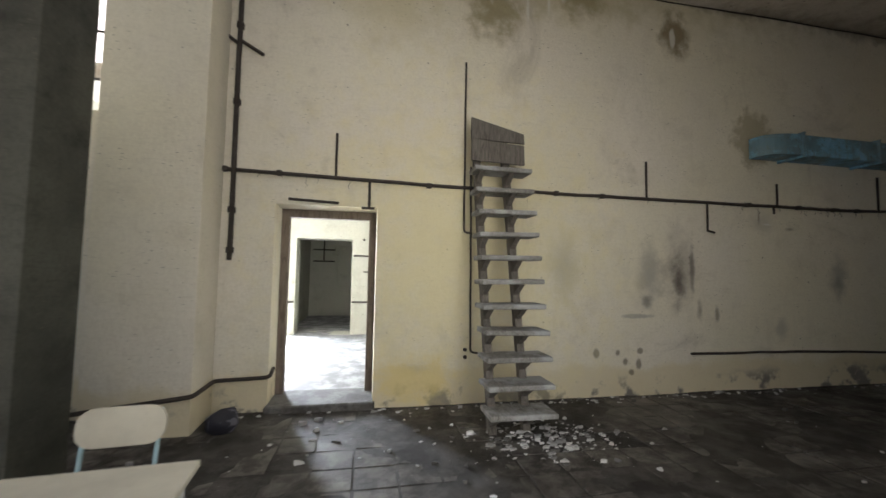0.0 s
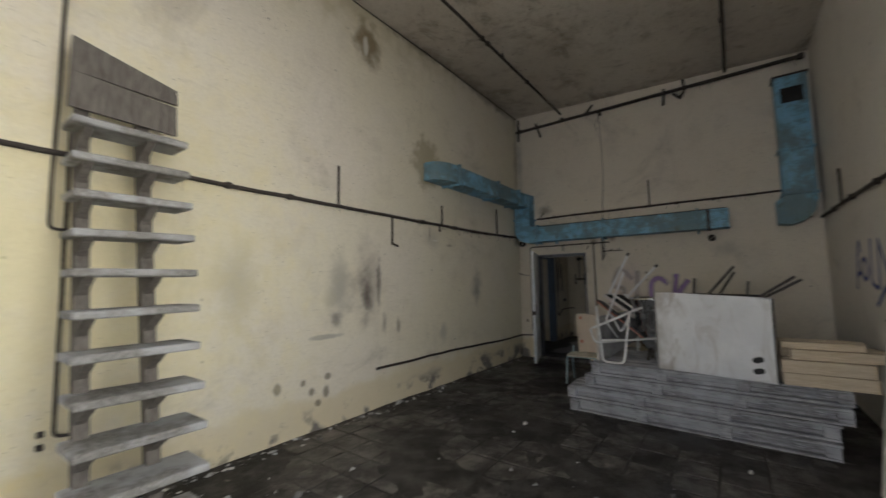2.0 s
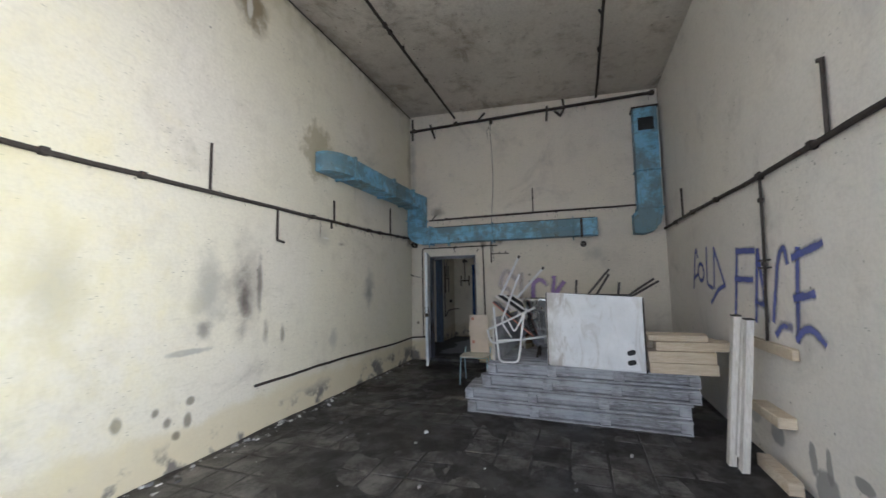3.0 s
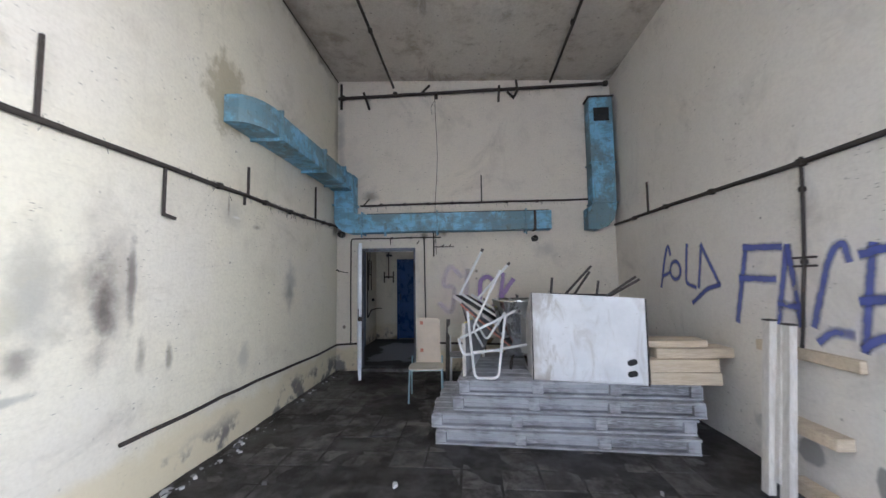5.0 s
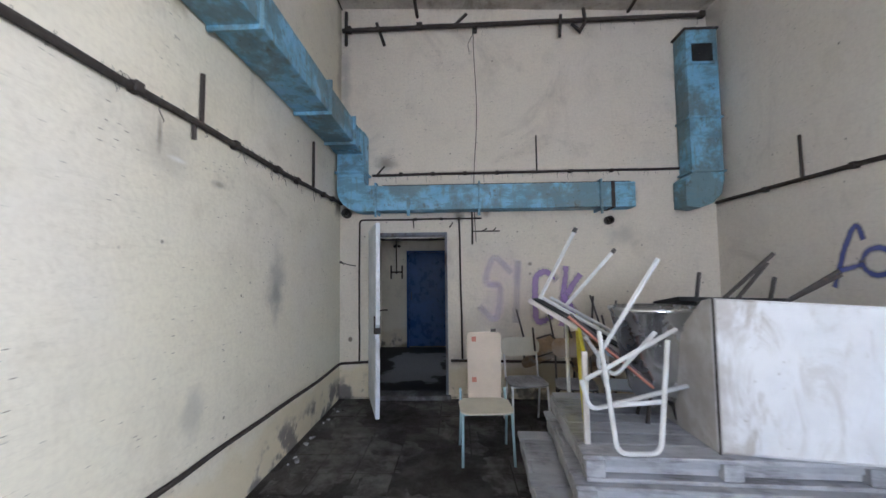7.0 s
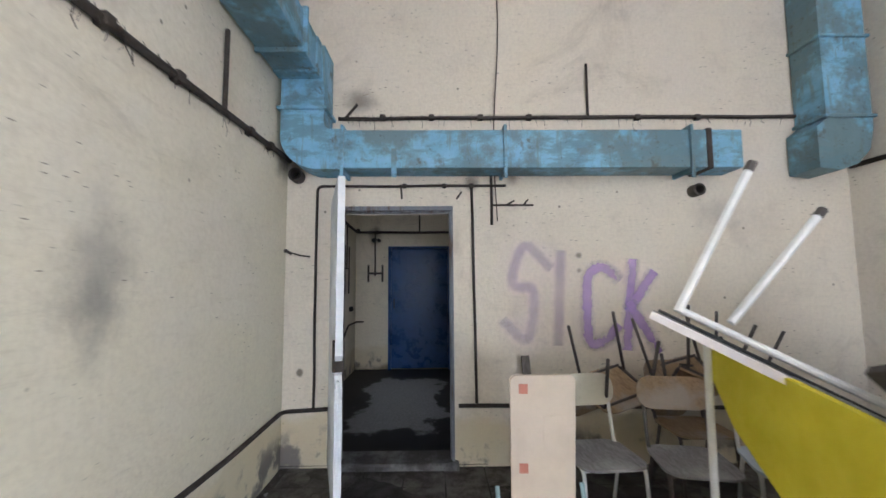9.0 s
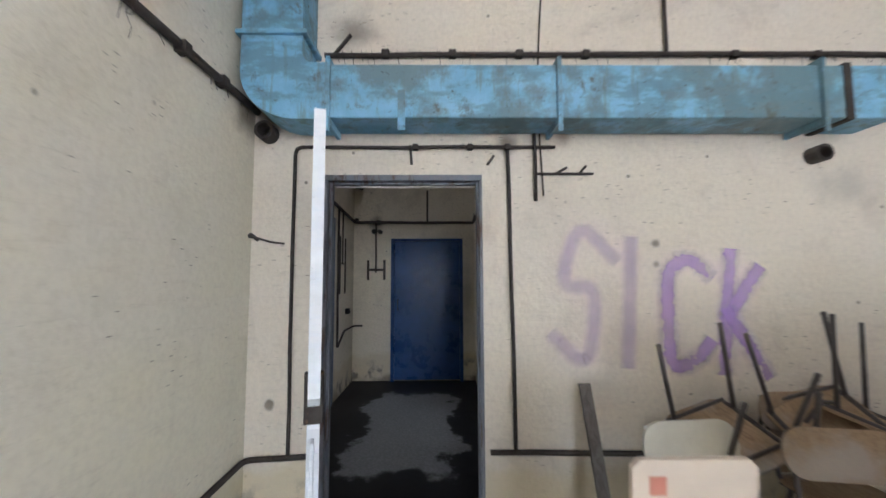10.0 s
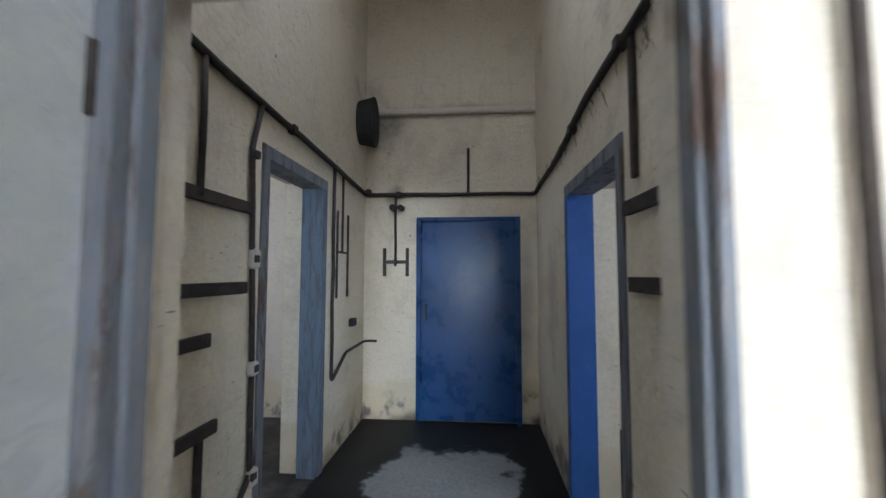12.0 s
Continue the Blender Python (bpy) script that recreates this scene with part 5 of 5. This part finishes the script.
for a, b in (((6.33, 2.65, 1.30), (6.29, 2.375, 1.83)), ((6.36, 2.43, 1.25), (6.36, 2.055, 1.665))):
    part("leg", rod([a, b], 0.016), M_WHITE_TUBE, heap)
    d = (Vector(b) - Vector(a)).normalized()
    part("leg_tip", rod([Vector(b) - d * 0.005, Vector(b) + d * 0.035], 0.018), M_DARK_TUBE, heap, "dark rubber leg tip")

yel = thing("yellow_tabletop", "bright yellow laminated tabletop standing on its edge on the pallets", "tabletop")
part("board", flat_panel(((5.45, 2.595, PT + 0.005), (5.62, 2.55, PT + 0.005), (6.20, 2.398, 0.66), (6.55, 2.306, 0.79), (6.74, 2.256, 0.95), (6.80, 2.24, 1.13), (5.45, 2.60, 1.05)), 0.022), M_YELLOW, yel)
back = flat_panel([Vector(p) + Vector((-0.256, -0.967, 0)) * 0.0235 for p in ((5.44, 2.598, PT + 0.005), (5.62, 2.55, PT + 0.005), (6.20, 2.398, 0.665), (6.54, 2.309, 0.795), (6.73, 2.259, 0.955), (6.79, 2.243, 1.13), (5.44, 2.603, 1.056))], 0.006)
part("back_face", back, M_GREY_SEAT, yel, "dusty grey unlaminated back")
part("edge_band", boxes(((5.425, 2.575, PT + 0.004), (5.447, 2.606, 1.056)), bevel=0.003), M_POST, yel, "worn pale edge band")
part("leg", rod([(6.62, 2.36, 0.0), (6.58, 2.38, 1.16)], 0.016), M_WHITE_TUBE, yel)

frame_chair = thing("broken_chair", "bare white tubular frame of a broken chair lying on the pallets", "chair")
for pts in ([(5.30, 2.55, 1.19), (5.26, 2.49, 0.565), (5.26, 2.27, 0.565), (5.30, 2.19, 1.14)],
            [(5.28, 2.23, 1.575), (5.50, 2.50, 1.0), (5.62, 2.40, 0.80)],
            [(5.32, 2.62, 0.93), (5.36, 2.42, 1.02), (5.42, 2.08, 1.18)],
            [(5.34, 2.64, 0.92), (5.34, 2.60, 0.76), (5.55, 1.96, 0.83)],
            [(5.45, 2.18, 1.16), (5.62, 2.36, 0.86), (5.70, 2.5, 1.1)],
            [(5.29, 2.50, 0.80), (5.29, 2.24, 0.82)]):
    part("tube", rod(bent(pts, 0.06), 0.013), M_WHITE_TUBE, frame_chair, smooth=True)
board = thing("seat_board", "dark plywood seat board with red rim leaning in the heap", "board")
part("board", flat_panel(((5.62, 2.62, 1.24), (5.66, 2.12, 0.80), (5.79, 2.08, 0.76), (5.75, 2.58, 1.20)), 0.02), M_DARK_TUBE, board)
part("rim", rod([(5.61, 2.625, 1.235), (5.65, 2.11, 0.79)], 0.009, 6), M_RED, board, "faded red rim")

tank = thing("steel_tank", "dented stainless steel tub with rolled rim", "tub", at=pose(5.83, 2.01, PT, 0, 0, 4))
bm = bmesh.new()
rings = []
for rx, ry, z in ((0.10, 0.11, 0.12), (0.15, 0.16, 0.2), (0.20, 0.215, 0.42), (0.25, 0.265, 0.70), (0.262, 0.277, 0.715), (0.262, 0.277, 0.735), (0.24, 0.255, 0.735), (0.19, 0.205, 0.42), (0.09, 0.10, 0.15)):
    rings.append([bm.verts.new((rx * math.cos(a), ry * math.sin(a), z)) for a in np.linspace(0, 2 * math.pi, 33)[:-1]])
for a, b in zip(rings, rings[1:]):
    for i in range(32):
        bm.faces.new((a[i], a[(i + 1) % 32], b[(i + 1) % 32], b[i]))
bm.faces.new(rings[0][::-1]), bm.faces.new(rings[-1])
part("tub", bm, M_STEEL, tank, smooth=True)
for a in (0.6, 2.2, 3.9, 5.3):
    part("foot", rod([(0.13 * math.cos(a), 0.13 * math.sin(a), 0.0), (0.09 * math.cos(a), 0.09 * math.sin(a), 0.14)], 0.014), M_PIPE, tank)

dark_chair = thing("upturned_chair", "dark upturned chair behind the white cabinet, its black seat standing for shadow", "chair")
# The black seat stands in for the shadow behind the cabinet.
part("seat", flat_panel(((5.98, 1.75, 1.30), (5.98, 1.0, 1.28), (6.35, 1.0, 1.22), (6.35, 1.75, 1.24)), 0.03), M_BLACK, dark_chair)
for a, b in (((6.0, 1.62, 1.28), (5.98, 1.60, 1.50)), ((5.95, 1.50, 1.28), (5.80, 1.22, 1.62)), ((5.97, 1.40, 1.26), (5.86, 1.22, 1.56)), ((6.0, 1.12, 1.26), (5.96, 1.10, 1.46)), ((6.0, 1.05, 1.26), (5.9, 0.72, 1.50)), ((6.05, 1.0, 1.26), (5.95, 0.66, 1.47)), ((6.3, 1.3, 0.54), (6.3, 1.3, 1.24)), ((6.2, 1.7, 0.54), (6.2, 1.7, 1.25)), ((6.2, 1.05, 0.54), (6.2, 1.05, 1.25))):
    part("leg", rod([a, b], 0.014), M_DARK_TUBE, dark_chair)

# ---- chairs along the end wall ----
card_chair = tubular_chair("pale chair with a cardboard sheet against its back", pose(6.50, 3.09, 0, 0, 0, 183), M_CREAM_TOP, M_CREAM_TOP, M_LIGHT_BLUE, "chairs along the end wall", back=False, seat_w=0.43, height=0.42)
card = thing("cardboard_sheet", "pale cardboard sheet with red print leaning on a chair", "cardboard", at=pose(6.74, 3.08, 0.33, 0, 0, 90) @ pose(0, 0, 0, -4))
bm = bmesh.new()
prism(bm, [(-0.145, 0.0), (0.145, 0.0), (0.15, 0.64), (0.13, 0.66), (-0.13, 0.66), (-0.15, 0.64)], 0.018, pose(0, 0, 0))
part("sheet", bm, M_CARD, card)
for x, z in ((0.09, 0.60), (0.09, 0.24)):
    part("print", boxes(((x - 0.02, 0.0185, z - 0.022), (x + 0.02, 0.0205, z + 0.022))), M_RED, card, "small faded red printed square")
part("flap", boxes(((-0.11, 0.0185, 0.32), (0.0, 0.0215, 0.48)), bevel=0.001), M_CARD, card)

tubular_chair("white-backed tubular chair with dusty grey seat by the wall", pose(7.15, 2.64, 0, 0, 0, 185), M_GREY_SEAT, M_CREAM_TOP, M_WHITE_TUBE, "chairs along the end wall")
tubular_chair("tubular chair with dusty grey seat by the wall", pose(7.05, 2.18, 0, 0, 0, 170), M_GREY_SEAT, M_PLY, M_DARK_TUBE, "chairs along the end wall")
for x, y, z, rx, ry, rz, m, t in ((7.42, 2.43, 1.07, 196, 22, 196, M_PLY, M_DARK_TUBE), (7.46, 2.0, 1.10, 200, 26, 178, M_PLY, M_DARK_TUBE), (7.5, 1.55, 1.16, 170, 14, 205, M_PLY, M_DARK_TUBE)):
    tubular_chair("upturned plywood chair stacked with its legs in the air", pose(x, y, z, rx, ry, rz), m, m, t, "chairs along the end wall")
tubular_chair("plywood tubular chair under the stacked chairs", pose(7.55, 1.85, 0, 0, 0, 178), M_PLY, M_PLY, M_DARK_TUBE, "chairs along the end wall")
tubular_chair("pale blue plastic chair among the stacked chairs", pose(7.0, 1.70, 0, 0, 0, 160), M_PALE_BLUE, M_PALE_BLUE, M_WHITE_TUBE, "chairs along the end wall")
board2 = thing("plank", "upright brown plank leaning on the wall behind the chairs", "plank")
part("plank", flat_panel(((7.55, 2.92, 0.0), (7.55, 2.86, 0.0), (7.93, 2.86, 0.84), (7.93, 2.92, 0.84)), 0.022), M_STAIR_DARK, board2)

# ---- the corridor ----
blue = tagged(new("door_2"), "dark blue studded metal door, closed", "door", kind="structure")
part("leaf", boxes(((11.285, 3.40, 0.045), (11.325, 4.31, 1.96)), bevel=0.004), M_BLUE_DOOR, blue)
part("jamb", boxes(((11.27, 3.35, 0.0), (11.338, 3.398, 2.0)), bevel=0.004), M_BLUE_DOOR, blue)
part("jamb", boxes(((11.27, 4.312, 0.0), (11.338, 4.36, 2.0)), bevel=0.004), M_BLUE_DOOR, blue)
part("head", boxes(((11.27, 3.40, 1.962), (11.338, 4.31, 2.0)), bevel=0.004), M_BLUE_DOOR, blue)
part("handle", rod(bent([(11.285, 4.26, 1.0), (11.24, 4.26, 1.0), (11.24, 4.26, 1.14), (11.285, 4.26, 1.14)], 0.02), 0.008), M_PIPE, blue, "dark handle")

CLY, CRY, CEX = CY1 - 0.02, CY0 + 0.02, CX1 - 0.02
pipe_run("dark pipe round the corridor walls", [[(CX0 + 0.1, CLY, 2.42), (9.0, CLY, 2.35), (10.4, CLY, 2.29), (CEX, CLY, 2.24), (CEX, CRY, 2.23), (10.2, CRY, 2.27), (9.5, CRY, 2.36), (CX0 + 0.05, CRY, 2.36)]], 0.02,
         [[(CEX, 3.85, 2.24), (CEX, 3.85, 2.70)]], [(CEX, 4.86, 2.27), (CEX, 4.55, 2.24), (9.8, CRY, 2.31), (9.0, CRY, 2.36), (9.7, CLY, 2.32)])
corridor_conduit = pipe_run("rusted bars and conduits beside the corridor doorway", [[(9.36, CLY, 2.33), (9.28, CLY, 2.08), (9.32, CLY, 1.3), (9.34, CLY, 0.46), (8.95, CLY, 0.12)], [(8.92, CLY, 2.36), (8.92, CLY, 1.76)], [(10.42, CLY, 2.28), (10.42, CLY, 0.62), (10.75, CLY, 0.78), (10.95, CLY, 0.78)]], 0.014,
         [[(10.62, CLY, 2.27), (10.62, CLY, 1.62)], [(10.5, CLY, 1.62), (10.76, CLY, 1.62)], [(10.5, CLY, 1.95), (10.5, CLY, 1.25)], [(10.76, CLY, 1.95), (10.76, CLY, 1.25)]], [(x, CLY - 0.01, z) for x, z in ((9.29, 2.04), (9.31, 1.52), (9.33, 0.98), (9.34, 0.46))])
for x, z, h in ((9.315, 1.52, 0.05), (9.33, 0.98, 0.035), (9.35, 0.45, 0.045)):
    part("joint_wrap", boxes(((x - 0.03, CLY - 0.028, z - h), (x + 0.03, CLY + 0.016, z + h)), bevel=0.012), M_POST, corridor_conduit, "pale cloth wrap round a conduit joint")
socket = thing("wall_socket", "small black broken socket on the corridor wall", "socket")
part("case", boxes(((10.86, CLY - 0.03, 0.98), (10.95, CLY + 0.018, 1.05)), bevel=0.006), M_BLACK, socket)
part("pin", boxes(((10.89, CLY - 0.045, 1.0), (10.91, CLY - 0.031, 1.02)), bevel=0.003), M_PIPE, socket)
bars_left = thing("iron_strips", "rusted flat iron strips fixed across the corridor wall", "iron strip")
for x0, x1, z in ((CX0 + 0.3, 9.29, 1.77), (CX0 + 0.3, 9.27, 1.38), (CX0 + 0.25, 9.02, 1.17), (CX0 + 0.2, 9.08, 0.80)):
    part("strip", boxes(((x0, CLY - 0.004, z - 0.028), (x1, CLY + 0.018, z + 0.028)), bevel=0.003), M_PIPE, bars_left)
for x, z0, z1 in ((8.74, 0.82, 1.15), (8.98, 0.1, 0.78), (8.62, 1.4, 1.75)):
    part("strip", boxes(((x - 0.02, CLY, z0), (x + 0.02, CLY + 0.017, z1)), bevel=0.003), M_PIPE, bars_left)
bars_right = thing("iron_strips", "rusted flat iron strips beside the blue-painted doorway", "iron strip")
for x0, x1, z in ((CX0 + 0.3, 9.0, 1.70), (CX0 + 0.3, 8.98, 1.41)):
    part("strip", boxes(((x0, CRY - 0.018, z - 0.028), (x1, CRY + 0.004, z + 0.028)), bevel=0.003), M_PIPE, bars_right)
part("strip", boxes(((8.9, CRY - 0.018, 1.8), (8.93, CRY + 0.004, 2.36)), bevel=0.003), M_PIPE, bars_right)
pipe_run("H-shaped conduit fitting beside the blue door", [[(CEX, 4.58, 2.22), (CEX, 4.58, 1.52)]], 0.013,
         [], [(CEX, 4.58, 1.56), (CEX, 4.58, 2.12), (CEX, 4.51, 2.1)])
h_fitting = thing("iron_bracket", "black flat iron H-shaped bracket on the corridor end wall", "bracket")
for a, b in (((4.705, 1.42), (4.675, 1.70)), ((4.475, 1.42), (4.445, 1.70)), ((4.674, 1.545), (4.476, 1.578))):
    part("bar", boxes(((CEX - 0.006, min(a[0], b[0]), a[1]), (CEX + 0.018, max(a[0], b[0]), b[1])), bevel=0.003), M_PIPE, h_fitting)
cap_ring = thing("pipe_stub", "pair of sooty black pipe ends above the iron bracket", "pipe")
for y, r in ((4.60, 0.035), (4.52, 0.03)):
    bm = bmesh.new()
    bmesh.ops.create_cone(bm, cap_ends=True, segments=12, radius1=r, radius2=r * 0.9, depth=0.08, matrix=pose(11.30, y, 2.10, 0, 90, 0))
    part("sleeve", bm, M_BLACK, cap_ring)
pipe_run("short conduit low on the corridor end wall", [[(10.98, CLY, 0.78), (CEX, CLY, 0.78), (CEX, 4.76, 0.78)]], 0.013)
stub = thing("pipe_stub", "black soot-stained pipe hole high in the corridor corner", "pipe")
bm = bmesh.new()
bmesh.ops.create_cone(bm, cap_ends=True, segments=14, radius1=0.17, radius2=0.2, depth=0.16, matrix=pose(11.12, 4.825, 2.91, 90, 0, 0) @ Matrix.Diagonal((0.8, 1.25, 1, 1)))
part("sleeve", bm, M_BLACK, stub)
tagged(part("ledge", boxes(((11.28, CY0 + 0.002, 3.05), (11.339, CY1 - 0.002, 3.1)), ((11.30, CY0 + 0.002, 3.1), (11.339, CY1 - 0.002, 3.12)), bevel=0.012), M_EAST), "rough plaster ledge across the corridor end wall", "trim", kind="structure")
for y0, y1, x0, x1, z, jm, label in ((CY1 - 0.012, CY1 + 0.15, 9.42, 10.28, 2.12, M_FRAME_BLUE, "worn blue-grey wooden door frame"), (CY0 - 0.15, CY0 + 0.012, 9.07, 10.06, 2.0, M_BLUE_FRAME, "bright blue painted door frame")):
    fr = tagged(new("door_frame_corridor"), label, "door frame", kind="structure")
    part("jamb", boxes(((x1 - 0.06, y0, 0.0), (x1 + 0.02, y1, z - 0.05))), jm, fr)
    part("jamb", boxes(((x0 - 0.02, y0, 0.0), (x0 + 0.05, y1, z - 0.05))), M_FRAME, fr)
    part("head", boxes(((x0 - 0.02, y0, z - 0.05), (x1 + 0.02, y1, z + 0.02))), M_FRAME, fr)
leaf2 = thing("door_3", "dark battered door leaf ajar in the side doorway", "door", at=pose(9.46, CY1 + 0.16, 0, 0, 0, 78))
tagged(leaf2, kind="structure")
part("leaf", boxes(((0, 0, 0.05), (0.7, 0.04, 1.95)), bevel=0.004), M_FRAME, leaf2)

# ---- fittings in the bright room ----
pipe_run("dark conduit and bars on the far whitewashed wall", [[(-0.32, NY1 - 0.02, 1.75), (0.6, NY1 - 0.02, 1.72)], [(-1.88, NY1 - 0.02, 0.75), (-1.52, NY1 - 0.02, 0.75)], [(-0.33, NY1 - 0.02, 0.75), (0.2, NY1 - 0.02, 0.75)]], 0.018,
         [[(0.05, NY1 - 0.02, 2.3), (0.05, NY1 - 0.02, 1.4)], [(-0.1, NY1 - 0.02, 1.4), (0.2, NY1 - 0.02, 1.4)]], [(-0.1, NY1 - 0.02, 2.1)])
pipe_run("dark bars on the wall of the dim room", [], 0.03, [[(-1.3, 12.97, 2.4), (-1.3, 12.97, 1.7)], [(-1.62, 12.97, 2.05), (-0.98, 12.97, 2.05)], [(-1.62, 12.97, 1.7), (-0.98, 12.97, 1.7)]])


# ---- cobwebs and dust threads under the pipes ----
def threads(name, label, count, seed, place):
    rnd = random.Random(seed)
    bm = bmesh.new()
    for _ in range(count):
        p = Vector(place(rnd))
        pts = [p]
        for _ in range(rnd.randint(2, 4)):
            p = p + Vector((rnd.uniform(-0.025, 0.025), rnd.uniform(-0.012, 0.004), -rnd.uniform(0.01, 0.045)))
            pts.append(p)
        tube(bm, pts, rnd.uniform(0.001, 0.0022), 3)
    tagged(part(name, bm, M_PIPE), label, "cobweb", kind="stuff")


threads("cobwebs", "dusty cobweb threads hanging from the long wall pipe", 70, 3, lambda r: (r.uniform(-1.4, 7.9) if r.random() < 0.4 else r.uniform(4.6, 7.9), NY - 0.01, 2.39))
threads("end_wall_cobwebs", "dusty cobweb threads on the end wall conduits", 90, 4, lambda r: (EX - 0.012, r.uniform(0.5, 4.3), 2.775) if r.random() < 0.6 else (X1 - 0.07, r.uniform(0.3, 4.7), 4.67))
threads("corridor_cobwebs", "dusty cobweb threads on the corridor pipes", 40, 5, lambda r: (r.uniform(8.4, 11.2), CRY + 0.01, 2.32))
# Dark rod drawn in place of the crack between wall and ceiling.
pipe_run("thin dark rod standing for the crack along the ceiling edge", [[(2.5, Y1 - 0.012, 4.95), (4.0, Y1 - 0.012, 4.94), (5.5, Y1 - 0.012, 4.955), (X1 - 0.02, Y1 - 0.012, 4.94)]], 0.009, category="cable")


# ---- floor tiles, sunk in dirt ----
def tile_mesh(name, size, seed):
    rnd = random.Random(seed)
    bm = bmesh.new()
    h = size / 2
    lo = [bm.verts.new((x * h, y * h, -0.02)) for x, y in ((-1, -1), (1, -1), (1, 1), (-1, 1))]
    hi = [bm.verts.new((x * (h - 0.006) + rnd.uniform(-0.004, 0.002), y * (h - 0.006), rnd.uniform(-0.0025, 0.0025))) for x, y in ((-1, -1), (1, -1), (1, 1), (-1, 1))]
    bm.faces.new(hi)
    for i in range(4):
        bm.faces.new((lo[i], lo[(i + 1) % 4], hi[(i + 1) % 4], hi[i]))
    me = bpy.data.meshes.new(name)
    bm.to_mesh(me)
    bm.free()
    me.materials.append(M_TILE)
    return me


floor_ob = bpy.data.objects["floor"]
shapes = [tile_mesh("floor_tile", 0.288, k) for k in range(6)]
rest = bmesh.new()
rnd = random.Random(11)
for i in range(46):
    for j in range(15):
        x, y = X0 + 0.15 + 0.3 * i, Y0 + 0.15 + 0.3 * j + 0.06
        z = 0.001 + rnd.uniform(-0.004, 0.003)
        if rnd.random() < 0.05:
            continue
        if -0.8 < x < 5.2:
            ob = new("floor_tile", shapes[rnd.randrange(6)])
            ob.parent = floor_ob
            ob.location = (x, y, z)
            ob.rotation_euler = (rnd.gauss(0, 0.004), rnd.gauss(0, 0.004), rnd.gauss(0, 0.008))
        else:
            h = 0.144
            vs = [rest.verts.new((x + a * h, y + b * h, z + rnd.uniform(-0.002, 0.002))) for a, b in ((-1, -1), (1, -1), (1, 1), (-1, 1))]
            lo = [rest.verts.new((v.co.x, v.co.y, -0.02)) for v in vs]
            rest.faces.new(vs)
            for k in range(4):
                rest.faces.new((lo[k], lo[(k + 1) % 4], vs[(k + 1) % 4], vs[k]))
far_tiles = part("far_floor_tiles", rest, M_TILE, floor_ob)
tagged(far_tiles, kind="stuff")
